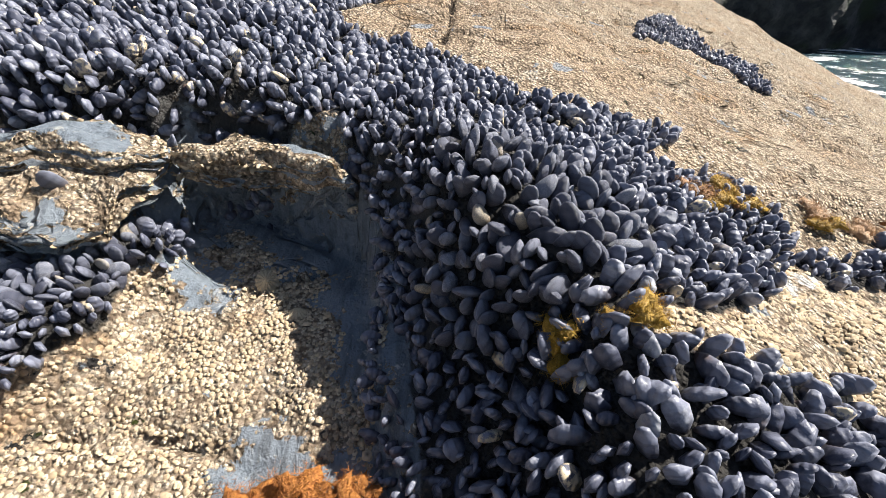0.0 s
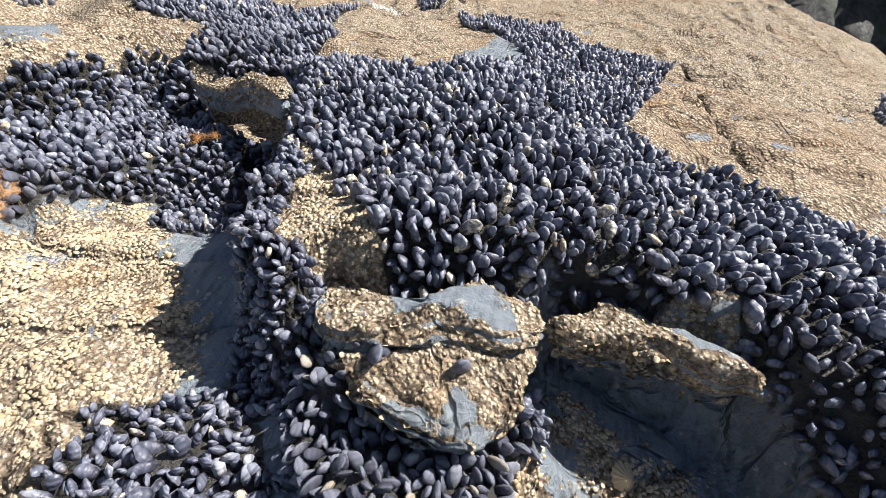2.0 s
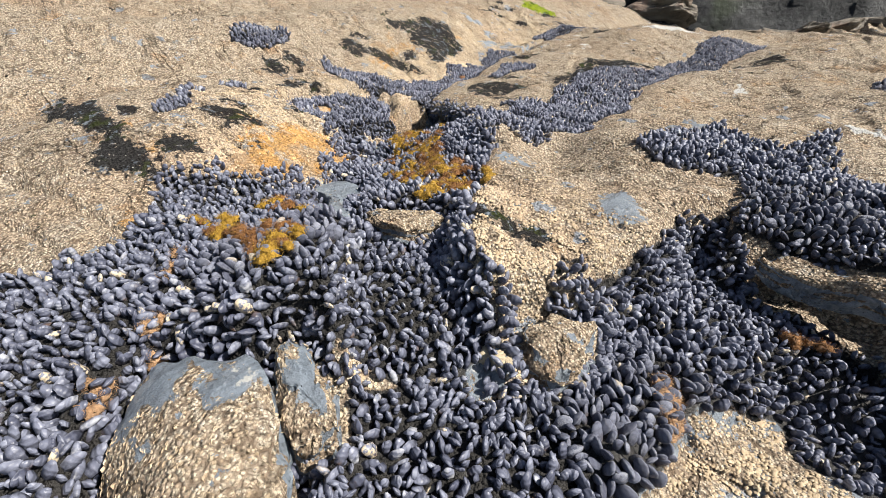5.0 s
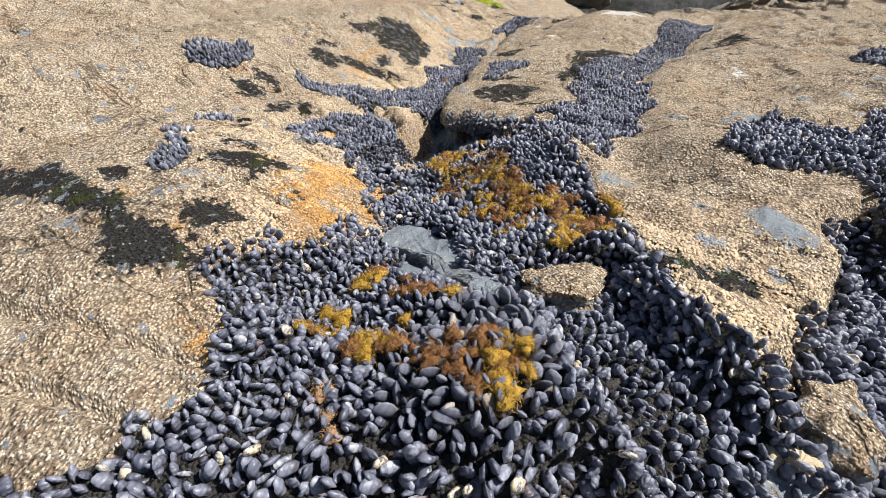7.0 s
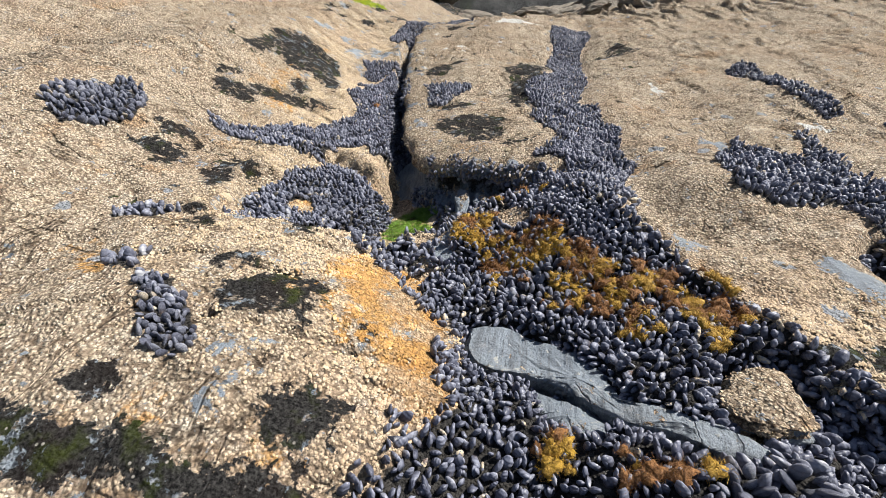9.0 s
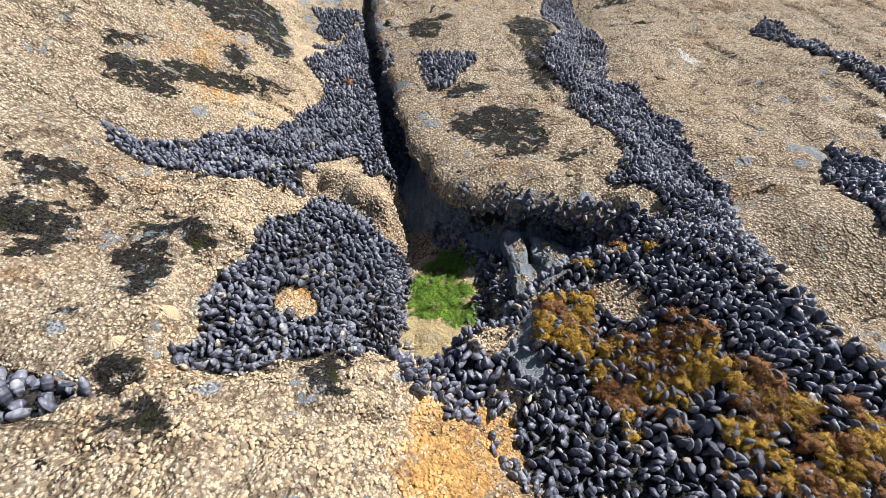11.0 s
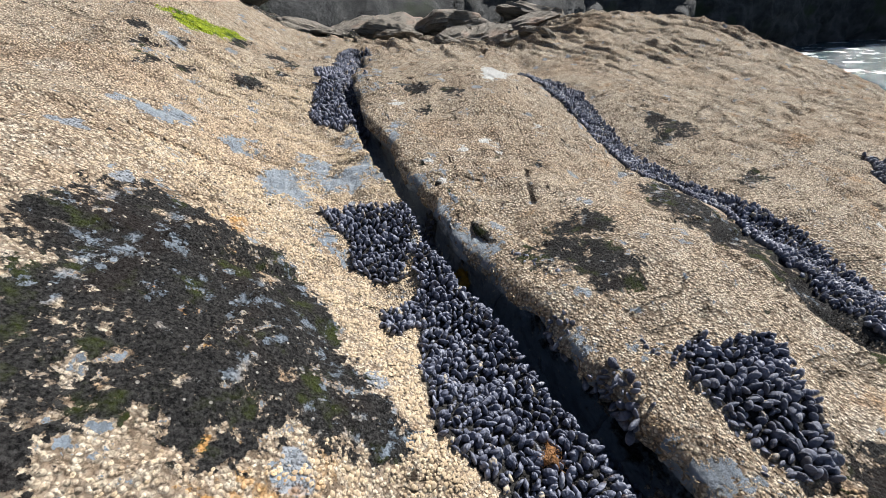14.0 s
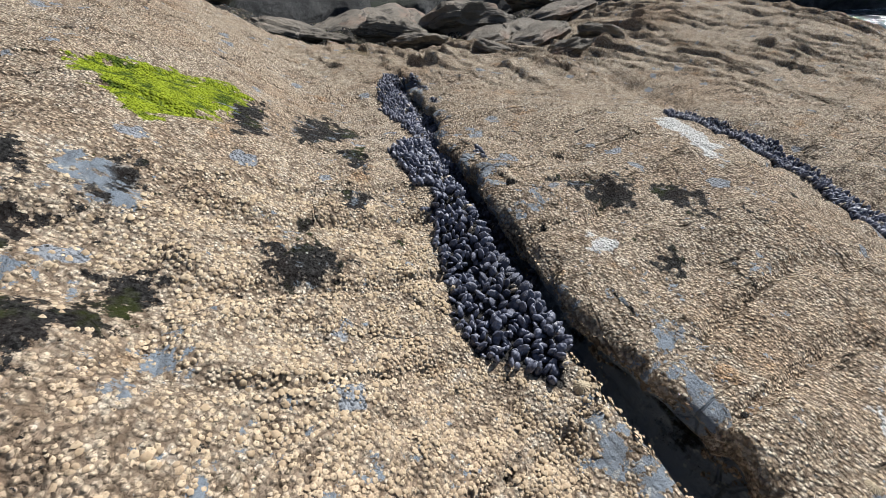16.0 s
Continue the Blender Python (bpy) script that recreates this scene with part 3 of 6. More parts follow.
bed_outline("weedy", [-2.78, 0.97, -2.61, 0.97, -2.72, 1.38, -2.51, 1.27, -2.36, 1.30, -2.22, 1.22, -2.07, 1.14, -2.02, 0.97, -1.90, 0.89, -1.79, 0.91, -1.79, 0.75, -1.75, 0.63, -1.69, 0.59, -1.70, 0.56, -1.76, 0.54, -1.73, 0.50, -1.67, 0.46, -1.63, 0.45, -1.66, 0.44, -1.77, 0.44, -1.83, 0.42, -1.78, 0.50, -1.79, 0.52, -1.88, 0.50, -1.93, 0.43, -2.01, 0.40, -2.10, 0.49, -2.12, 0.60, -2.21, 0.68, -2.42, 0.69, -2.51, 0.71, -2.55, 0.78, -2.52, 0.87, -2.57, 0.91, -2.69, 0.88])
bed_outline("weedy", [-2.72, 0.89, -2.59, 0.95, -2.49, 0.96, -2.48, 0.90, -2.46, 0.82, -2.50, 0.72, -2.49, 0.66, -2.40, 0.65, -2.36, 0.66, -2.24, 0.63, -2.21, 0.60, -2.11, 0.61, -2.14, 0.52, -1.96, 0.53, -1.76, 0.84, -1.82, 0.86, -1.89, 0.92, -2.08, 0.96, -2.03, 1.08, -1.93, 1.44, -2.04, 1.23, -2.23, 1.25, -2.32, 1.12, -2.23, 0.99, -2.27, 0.96, -2.45, 0.99, -2.56, 0.92, -2.59, 0.84, -2.66, 0.84, -2.70, 0.86])
bed_outline("small", [-2.95, 0.38, -2.90, 0.39, -2.83, 0.36, -2.76, 0.29, -2.78, 0.26, -2.82, 0.26, -2.87, 0.31])
bed_outline("left", [-2.46, 0.17, -2.43, 0.23, -2.41, 0.28, -2.35, 0.35, -2.38, 0.46, -2.36, 0.53, -2.24, 0.45, -2.13, 0.36, -2.05, 0.38, -1.97, 0.35, -1.89, 0.39, -1.80, 0.46, -1.73, 0.50, -1.66, 0.47, -1.56, 0.46, -1.54, 0.43, -1.51, 0.41, -1.51, 0.36, -2.25, 0.02, -2.26, 0.06, -2.29, 0.10, -2.38, 0.13, -2.45, 0.15])
bed_outline("left", [-3.07, 0.44, -3.04, 0.45, -2.99, 0.43, -2.99, 0.41, -3.03, 0.41])
bed_outline("left", [-2.95, 0.39, -2.90, 0.41, -2.87, 0.37, -2.85, 0.36, -2.90, 0.35, -2.93, 0.37])
bed_outline("left", [-3.30, 0.64, -3.30, 0.71, -3.27, 0.72, -3.20, 0.71, -3.14, 0.69, -3.19, 0.66, -3.23, 0.64, -3.28, 0.62])
bed_outline("upper_left", [-3.74, 0.92, -3.76, 1.03, -3.74, 1.12, -3.71, 1.18, -3.62, 1.17, -3.57, 1.06, -3.59, 0.93, -3.62, 0.89, -3.62, 0.85, -3.67, 0.88])
bed_outline("upper_left", [-3.73, 1.21, -3.69, 1.22, -3.63, 1.19, -3.59, 1.10, -3.60, 1.03])
zone("barn", [-0.48, 0.34, -0.45, 0.37, -0.40, 0.39, -0.39, 0.44, -0.37, 0.48, -0.33, 0.51, -0.31, 0.57, -0.26, 0.56, -0.23, 0.52, -0.17, 0.55, -0.14, 0.52, -0.16, 0.49, -0.12, 0.44, -0.10, 0.39, -0.10, 0.35, -0.07, 0.34, -0.05, 0.31, -0.06, 0.29, -0.11, 0.29, -0.12, 0.30, -0.15, 0.30, -0.19, 0.28, -0.20, 0.26, -0.19, 0.23, -0.25, 0.05, -0.45, 0.05, -0.55, 0.25])
zone("bare", [-0.36, 0.50, -0.31, 0.51, -0.27, 0.44, -0.31, 0.42, -0.34, 0.44])
zone("bare", [-0.20, 0.30, -0.12, 0.31, -0.10, 0.28, -0.14, 0.26, -0.19, 0.26])
zone("barn", [-1.29, 0.10, -1.29, 0.18, -1.26, 0.30, -1.23, 0.42, -1.22, 0.57, -1.14, 0.71, -1.04, 0.63, -0.95, 0.54, -0.87, 0.52, -0.80, 0.43, -0.72, 0.21, -1.18, -0.05])
zone("barn", [-1.22, 0.60, -1.10, 0.72, -1.00, 0.61, -0.84, 0.51, -0.77, 0.43, -0.89, 0.37])
zone("bare", [-0.67, 1.43, -0.58, 1.70, -0.46, 1.47, -0.50, 1.31, -0.62, 1.30])
zone("bare", [-0.63, 1.52, -0.56, 1.81, -0.44, 1.58, -0.47, 1.34, -0.59, 1.30])
zone("bare", [-2.45, 0.69, -2.31, 0.69, -2.10, 0.56, -2.00, 0.38, -1.86, 0.40, -1.76, 0.47, -1.79, 0.40, -1.92, 0.32, -2.06, 0.41, -2.22, 0.48, -2.34, 0.57])
zone("bare", [-1.55, 0.90, -1.50, 0.89, -1.47, 0.83, -1.51, 0.80, -1.54, 0.83])
zone("bare", [-1.60, 1.74, -1.55, 1.68, -1.55, 1.53, -1.57, 1.57])
zone("blk", [-1.25, 0.35, -1.22, 0.38, -1.09, 0.36, -1.05, 0.33, -1.15, 0.26, -1.17, 0.28, -1.15, 0.34])
zone("blk", [-1.65, 0.57, -1.59, 0.65, -1.53, 0.60, -1.59, 0.57])
zone("blk", [-3.69, 4.36, -3.55, 4.68, -3.49, 4.40, -3.62, 4.17, -3.68, 4.13])
zone("blk", [-1.69, 3.80, -1.60, 3.64, -1.58, 3.47, -1.71, 3.44, -1.75, 3.68])
zone("blk", [-1.90, 2.97, -1.67, 3.08, -1.68, 2.96, -1.90, 2.88])
zone("pal", [0.14, 0.79, 0.17, 0.73, 0.15, 0.70, 0.13, 0.69])
zone("bare", [-1.55, 0.90, -1.50, 0.89, -1.46, 0.86, -1.52, 0.82, -1.53, 0.85])
zone("bare", [-1.89, 0.97, -1.82, 0.92, -1.82, 0.99, -1.89, 0.88])
zone("pal", [-2.07, 2.17, -2.02, 2.09, -2.02, 2.01, -2.11, 1.98])
zone("bare", [-1.57, 0.88, -1.55, 0.95, -1.47, 0.91, -1.49, 0.83])
zone("pal", [-1.17, 1.96, -1.03, 1.96, -1.09, 1.93, -1.17, 1.94])
zone("pal", [0.44, 0.48, 0.50, 0.50, 0.46, 0.45, 0.42, 0.45])
zone("blk", [-3.87, 2.48, -3.78, 2.68, -3.70, 2.65, -3.62, 2.59, -3.56, 2.61, -3.48, 2.48, -3.44, 2.30, -3.37, 2.21, -3.37, 2.14, -3.42, 2.12, -3.46, 2.15, -3.51, 2.15, -3.55, 2.11, -3.60, 2.09, -3.64, 2.12, -3.68, 2.11, -3.71, 2.04, -3.72, 1.99, -3.73, 2.04, -3.73, 2.18, -3.77, 2.35, -3.84, 2.39])
zone("blk", [-3.82, 2.07, -3.80, 2.17, -3.82, 2.32, -3.77, 2.42, -3.74, 2.28, -3.71, 2.11, -3.73, 2.03, -3.76, 2.00])
zone("blk", [-3.54, 2.04, -3.49, 2.05, -3.45, 2.03, -3.46, 1.93, -3.49, 1.92, -3.52, 1.98])
zone("blk", [-3.67, 1.61, -3.64, 1.65, -3.61, 1.68, -3.59, 1.75, -3.57, 1.82, -3.51, 1.89, -3.44, 1.89, -3.41, 1.76, -3.44, 1.71, -3.51, 1.69, -3.50, 1.63, -3.50, 1.57, -3.53, 1.54, -3.58, 1.51, -3.61, 1.53, -3.63, 1.52])
zone("blk", [-3.72, 1.72, -3.70, 1.75, -3.69, 1.83, -3.67, 1.84, -3.65, 1.76, -3.66, 1.71, -3.65, 1.68, -3.67, 1.64, -3.69, 1.64])
zone("blk", [-3.42, 1.90, -3.36, 1.96, -3.30, 1.95, -3.37, 1.89, -3.43, 1.86])
zone("blk", [-3.93, 2.13, -3.93, 2.18, -3.88, 2.11, -3.88, 2.06])
zone("blk", [-3.00, 2.56, -2.86, 2.54, -2.75, 2.48, -2.78, 2.39, -2.88, 2.38])
zone("blk", [-2.42, 2.87, -2.24, 3.02, -2.23, 2.66, -2.29, 2.25, -2.30, 2.06, -2.35, 2.00, -2.41, 2.06, -2.37, 2.26, -2.35, 2.53, -2.44, 2.64])
zone("blk", [-2.67, 1.99, -2.54, 2.01, -2.55, 1.93, -2.64, 1.92, -2.74, 1.86])
zone("blk", [-2.69, 1.74, -2.59, 1.80, -2.43, 1.83, -2.40, 1.75, -2.41, 1.66, -2.39, 1.59, -2.43, 1.53, -2.52, 1.49, -2.57, 1.51, -2.53, 1.56, -2.60, 1.58, -2.65, 1.64, -2.69, 1.69])
zone("blk", [-2.37, 1.56, -2.29, 1.55, -2.36, 1.47, -2.40, 1.49])
zone("orn", [-3.60, 2.02, -3.55, 2.05, -3.54, 1.99, -3.55, 1.92, -3.55, 1.88, -3.57, 1.87, -3.58, 1.93])
zone("orn", [-3.70, 1.96, -3.67, 1.99, -3.65, 1.95, -3.69, 1.93])
zone("blk", [-3.54, 2.00, -3.49, 2.03, -3.45, 2.00, -3.46, 1.94, -3.50, 1.92, -3.53, 1.95])
zone("blk", [-3.42, 1.92, -3.36, 1.96, -3.31, 1.95, -3.32, 1.91, -3.40, 1.89])
zone("orn", [-3.61, 2.02, -3.55, 2.10, -3.49, 2.10, -3.51, 2.04, -3.59, 1.98])
zone("orn", [-3.61, 1.75, -3.59, 1.79, -3.58, 1.74])
zone("orn", [-3.51, 1.71, -3.48, 1.75, -3.41, 1.73, -3.39, 1.69, -3.44, 1.65, -3.49, 1.65])
zone("bare", [-3.44, 1.57, -3.41, 1.58, -3.41, 1.55, -3.43, 1.53])
zone("bare", [-3.97, 3.75, -3.93, 3.77, -3.91, 3.67, -3.94, 3.66])
zone("bare", [-3.80, 3.33, -3.77, 3.34, -3.77, 3.30, -3.79, 3.29])
zone("bare", [-3.87, 3.41, -3.84, 3.45, -3.83, 3.43, -3.85, 3.38])
zone("blk", [-3.97, 3.50, -3.94, 3.49, -3.91, 3.42, -3.93, 3.40])
zone("blk", [-3.93, 3.54, -3.87, 3.55, -3.86, 3.51, -3.89, 3.47, -3.92, 3.49])
zone("blk", [-3.75, 3.64, -3.68, 3.66, -3.65, 3.62, -3.70, 3.58, -3.74, 3.57])
zone("bare", [-0.12, 0.62, -0.05, 0.55, 0.00, 0.46, 0.03, 0.38, 0.04, 0.28, 0.05, 0.15, -0.03, 0.15, -0.04, 0.28, -0.06, 0.38, -0.10, 0.47, -0.16, 0.56])
zone("bare", [-0.54, 0.36, -0.46, 0.43, -0.43, 0.51, -0.39, 0.58, -0.34, 0.58, -0.345, 0.51, -0.385, 0.475, -0.40, 0.43, -0.42, 0.39, -0.47, 0.365, -0.50, 0.33])
zone("blk", [-2.44, 2.79, -2.20, 3.04, -2.32, 2.36, -2.33, 2.12, -2.33, 1.99, -2.39, 2.01, -2.41, 2.17, -2.41, 2.39, -2.49, 2.56])
zone("blk", [-2.97, 2.59, -2.79, 2.57, -2.74, 2.43, -2.80, 2.39, -2.94, 2.47])
zone("blk", [-3.54, 1.11, -3.52, 1.16, -3.51, 1.20, -3.46, 1.15, -3.46, 1.10, -3.50, 1.06])
zone("blk", [-3.31, 1.05, -3.26, 1.09, -3.20, 0.96, -3.19, 0.88, -3.25, 0.89, -3.22, 0.93])
zone("blk", [-3.43, 0.98, -3.43, 1.03, -3.39, 1.05, -3.38, 1.00, -3.38, 0.94, -3.40, 0.91])
zone("blk", [-3.24, 1.10, -3.19, 1.10, -3.18, 1.07, -3.20, 1.06])
zone("blk", [-3.11, 0.67, -3.04, 0.70, -3.00, 0.65, -3.08, 0.64])
zone("blk", [-2.93, 0.54, -2.88, 0.56, -2.85, 0.50, -2.87, 0.47])
zone("blk", [-2.90, 0.57, -2.83, 0.59, -2.82, 0.53, -2.87, 0.54])
zone("blk", [-2.79, 0.44, -2.77, 0.49, -2.70, 0.51, -2.70, 0.47, -2.65, 0.46, -2.69, 0.41, -2.73, 0.39, -2.77, 0.38])
zone("blk", [-2.91, 0.79, -2.84, 0.90, -2.82, 0.75, -2.87, 0.73])
zone("blk", [-2.71, 0.11, -2.68, 0.13, -2.62, 0.12, -2.57, 0.11, -2.52, 0.15, -2.47, 0.17, -2.45, 0.12, -2.52, 0.08, -2.57, 0.03, -2.62, 0.06, -2.68, 0.09])
zone("blk", [-2.86, 0.11, -2.79, 0.13, -2.71, 0.15, -2.70, 0.12, -2.76, 0.08, -2.81, 0.07])
zone("blk", [-2.63, 0.24, -2.58, 0.29, -2.52, 0.27, -2.52, 0.22, -2.54, 0.18, -2.59, 0.21])
zone("blk", [-2.84, 0.42, -2.79, 0.50, -2.72, 0.55, -2.66, 0.57, -2.67, 0.45, -2.71, 0.38, -2.78, 0.38])
zone("blk", [-2.89, 0.18, -2.84, 0.21, -2.81, 0.19, -2.86, 0.17])
zone("blk", [-2.94, 2.53, -2.83, 2.52, -2.75, 2.47, -2.78, 2.41, -2.78, 2.36, -2.84, 2.37, -2.86, 2.45, -2.94, 2.47])
zone("blk", [-2.89, 2.64, -2.76, 2.69, -2.71, 2.64, -2.75, 2.57, -2.84, 2.59])
zone("blk", [-1.69, 3.81, -1.54, 3.56, -1.84, 3.44, -1.76, 3.64])
zone("blk", [-3.75, 3.61, -3.68, 3.74, -3.69, 3.61, -3.73, 3.58])
zone("blk", [-3.09, 3.89, -2.92, 3.84, -3.02, 3.78])
zone("blk", [-2.88, 3.80, -2.80, 3.74, -2.87, 3.63])
zone("blk", [-3.32, 0.01, -3.35, 0.09, -2.80, 0.14, -2.64, 0.14, -2.47, 0.16, -2.56, 0.07, -2.65, 0.04, -2.73, 0.11, -3.03, 0.01])
zone("blk", [-2.76, 0.37, -2.84, 0.45, -2.75, 0.53, -2.66, 0.49, -2.65, 0.41])
zone("orn", [-2.70, 0.60, -2.72, 0.77, -2.66, 0.84, -2.57, 0.82, -2.50, 0.73, -2.44, 0.56, -2.37, 0.48, -2.35, 0.35, -2.41, 0.29, -2.43, 0.34, -2.53, 0.38, -2.59, 0.43, -2.60, 0.53])
zone("orn", [-2.72, 0.69, -2.63, 0.84, -2.51, 0.83, -2.48, 0.71, -2.46, 0.63, -2.40, 0.63, -2.38, 0.54, -2.42, 0.49, -2.58, 0.44, -2.62, 0.49, -2.60, 0.56, -2.65, 0.56, -2.70, 0.61])
zone("orn", [-2.73, 0.53, -2.67, 0.58, -2.65, 0.54, -2.67, 0.47, -2.71, 0.48])
zone("orn", [-3.52, 2.06, -3.49, 2.09, -3.50, 2.05, -3.51, 2.02])
zone("orn", [-3.59, 1.96, -3.58, 2.00, -3.55, 2.03, -3.56, 1.99, -3.57, 1.95])
zone("orn", [-3.57, 1.91, -3.56, 1.91, -3.56, 1.88, -3.57, 1.87])
zone("orn", [-3.64, 2.66, -3.62, 2.67, -3.62, 2.57, -3.63, 2.55])
zone("orn", [-3.64, 2.33, -3.63, 2.34, -3.61, 2.29, -3.63, 2.30])
zone("orn", [-2.32, 0.05, -2.31, 0.10, -2.28, 0.07, -2.28, 0.05])
zone("orn", [-3.04, 0.98, -2.98, 1.01, -2.95, 1.00, -2.96, 0.95, -3.02, 0.95])
zone("orn", [-3.61, 1.76, -3.60, 1.78, -3.58, 1.74, -3.59, 1.73])
zone("orn", [-3.60, 2.00, -3.56, 2.08, -3.54, 2.04, -3.58, 1.99])
zone("grn", [-4.08, 4.17, -4.01, 4.31, -3.89, 4.43, -3.78, 4.37, -3.82, 4.15, -3.92, 3.91])
zone("grn", [-4.11, 4.20, -4.05, 4.28, -3.94, 4.34, -3.84, 4.46, -3.78, 4.29, -3.87, 4.09, -3.97, 4.03, -4.04, 4.09])
zone("bare", [-3.89, 3.07, -3.86, 3.10, -3.81, 3.15, -3.79, 3.14, -3.79, 3.08, -3.80, 3.01, -3.82, 3.00, -3.85, 2.99, -3.87, 3.02])
zone("bare", [-3.65, 2.97, -3.56, 3.04, -3.55, 2.87, -3.60, 2.83])
zone("bare", [-3.51, 3.03, -3.34, 3.10, -3.35, 3.00, -3.46, 2.92])
zone("bare", [-3.63, 3.00, -3.54, 3.09, -3.51, 2.87, -3.58, 2.84, -3.63, 2.90])
zone("bare", [-3.44, 3.07, -3.36, 3.09, -3.34, 2.97, -3.41, 2.97])
zone("bare", [-3.71, 3.13, -3.63, 3.18, -3.66, 3.10, -3.70, 3.05])
zone("bare", [-3.50, 2.77, -3.46, 2.78, -3.43, 2.68, -3.45, 2.69, -3.49, 2.68])
zone("bare", [-3.77, 2.47, -3.72, 2.49, -3.72, 2.45, -3.75, 2.42])
zone("bare", [-3.46, 2.40, -3.43, 2.42, -3.44, 2.39, -3.46, 2.38])
zone("bare", [-3.49, 3.15, -3.43, 3.12, -3.45, 2.96, -3.49, 2.97])
zone("bare", [-3.96, 3.68, -3.94, 3.72, -3.92, 3.66, -3.95, 3.64])
zone("bare", [-3.80, 3.29, -3.78, 3.30, -3.78, 3.27, -3.80, 3.26])
zone("bare", [-3.70, 3.12, -3.67, 3.13, -3.67, 3.08, -3.71, 3.08])
zone("bare", [-3.66, 3.15, -3.63, 3.16, -3.62, 3.11, -3.65, 3.08, -3.66, 3.10])
zone("bare", [-3.53, 3.18, -3.49, 3.19, -3.47, 3.18, -3.51, 3.13, -3.54, 3.13])
zone("bare", [-3.50, 3.12, -3.44, 3.13, -3.46, 3.08, -3.51, 3.08])
zone("bare", [-3.43, 3.08, -3.37, 3.09, -3.39, 3.03, -3.45, 3.05])
zone("bare", [-3.36, 3.34, -3.33, 3.29, -3.36, 3.23, -3.39, 3.27])
zone("bare", [-3.33, 3.27, -3.31, 3.23, -3.33, 3.20, -3.36, 3.23])
zone("bare", [-3.32, 3.13, -3.30, 3.13, -3.31, 3.07, -3.35, 3.04, -3.37, 3.06])
zone("bare", [-3.16, 3.29, -3.14, 3.16, -3.14, 3.09, -3.28, 2.99, -3.29, 3.03, -3.16, 3.21])
zone("pal", [-2.54, 4.13, -2.20, 4.42, -2.50, 3.93, -2.64, 3.80, -2.63, 3.91])
zone("pal", [-3.17, 3.67, -3.06, 3.67, -3.09, 3.63, -3.18, 3.62])
zone("pal", [-2.86, 3.26, -2.78, 3.26, -2.83, 3.23, -2.87, 3.23])
zone("pal", [-2.97, 3.20, -2.92, 3.20, -2.95, 3.18, -2.98, 3.18])
zone("pal", [-2.83, 3.17, -2.79, 3.15, -2.83, 3.15])
zone("pal", [-2.57, 3.37, -2.52, 3.38, -2.60, 3.33])
zone("pal", [-3.14, 3.18, -3.13, 3.15, -3.13, 3.13, -3.14, 3.15])
zone("pal", [-3.13, 3.12, -3.09, 3.09, -3.10, 3.07, -3.12, 3.09])
zone("pal", [-3.10, 2.98, -3.09, 2.97, -3.09, 2.96, -3.10, 2.96])
zone("pal", [-2.06, 2.19, -2.00, 2.15, -2.01, 2.03, -2.07, 2.00, -2.09, 2.07])
zone("bare", [-1.55, 0.90, -1.50, 0.87, -1.48, 0.82, -1.51, 0.80, -1.55, 0.83])
zone("pal", [-1.64, 2.63, -1.58, 2.50, -1.63, 2.47, -1.65, 2.54])
zone("bare", [-1.56, 0.84, -1.56, 0.91, -1.49, 0.93, -1.48, 0.83, -1.52, 0.80])
zone("bare", [-0.63, 1.31, -0.60, 1.77, -0.54, 1.81, -0.51, 1.62, -0.47, 1.48, -0.50, 1.31, -0.59, 1.10, -0.63, 1.12])
zone("orn", [-2.79, 0.18, -2.76, 0.20, -2.74, 0.18, -2.76, 0.17])
zone("orn", [-2.72, 0.51, -2.68, 0.59, -2.65, 0.49, -2.68, 0.45])
zone("orn", [-2.59, 0.21, -2.57, 0.23, -2.55, 0.19, -2.57, 0.19])
zone("orn", [-3.25, 0.48, -3.23, 0.52, -3.05, 0.39])
zone("blk", [-3.53, 0.97, -3.44, 1.06, -3.40, 1.03, -3.44, 0.94])
zone("blk", [-3.30, 0.95, -3.33, 1.12, -3.21, 1.00, -3.19, 0.88])
zone("blk", [-3.30, 1.13, -3.19, 1.09, -3.21, 1.05])
zone("blk", [-3.19, 0.75, -3.11, 0.75, -3.11, 0.69])
zone("blk", [-1.26, 0.20, -1.22, 0.24, -1.17, 0.25, -1.15, 0.22, -1.21, 0.19])
zone("blk", [-1.18, 0.27, -1.17, 0.32, -1.12, 0.37, -1.06, 0.34, -1.08, 0.29, -1.14, 0.26])
zone("blk", [-1.24, 0.35, -1.21, 0.39, -1.19, 0.36, -1.22, 0.33])
zone("blk", [-1.73, 0.57, -1.64, 0.62, -1.61, 0.60, -1.72, 0.55])
zone("blk", [-4.03, 3.61, -4.00, 3.64, -3.98, 3.62, -3.97, 3.52, -3.98, 3.45])
zone("blk", [-3.93, 3.51, -3.91, 3.54, -3.88, 3.50, -3.89, 3.46, -3.91, 3.43])
zone("blk", [-3.94, 3.74, -3.91, 3.78, -3.90, 3.73, -3.92, 3.64])
zone("blk", [-3.75, 3.62, -3.68, 3.63, -3.62, 3.64, -3.69, 3.58, -3.74, 3.57])
zone("blk", [-3.96, 3.38, -3.94, 3.39, -3.92, 3.39, -3.94, 3.35, -3.95, 3.34])
zone("blk", [-3.60, 4.10, -3.51, 4.17, -3.55, 3.94])
zone("blk", [-3.61, 3.85, -3.56, 3.86, -3.60, 3.76])
zone("blk", [-3.82, 4.26, -3.75, 4.41, -3.74, 4.07, -3.79, 4.00])
zone("blk", [-3.04, 3.82, -2.90, 3.81, -2.97, 3.73, -3.05, 3.77])
zone("blk", [-2.85, 3.75, -2.75, 3.71, -2.83, 3.63])
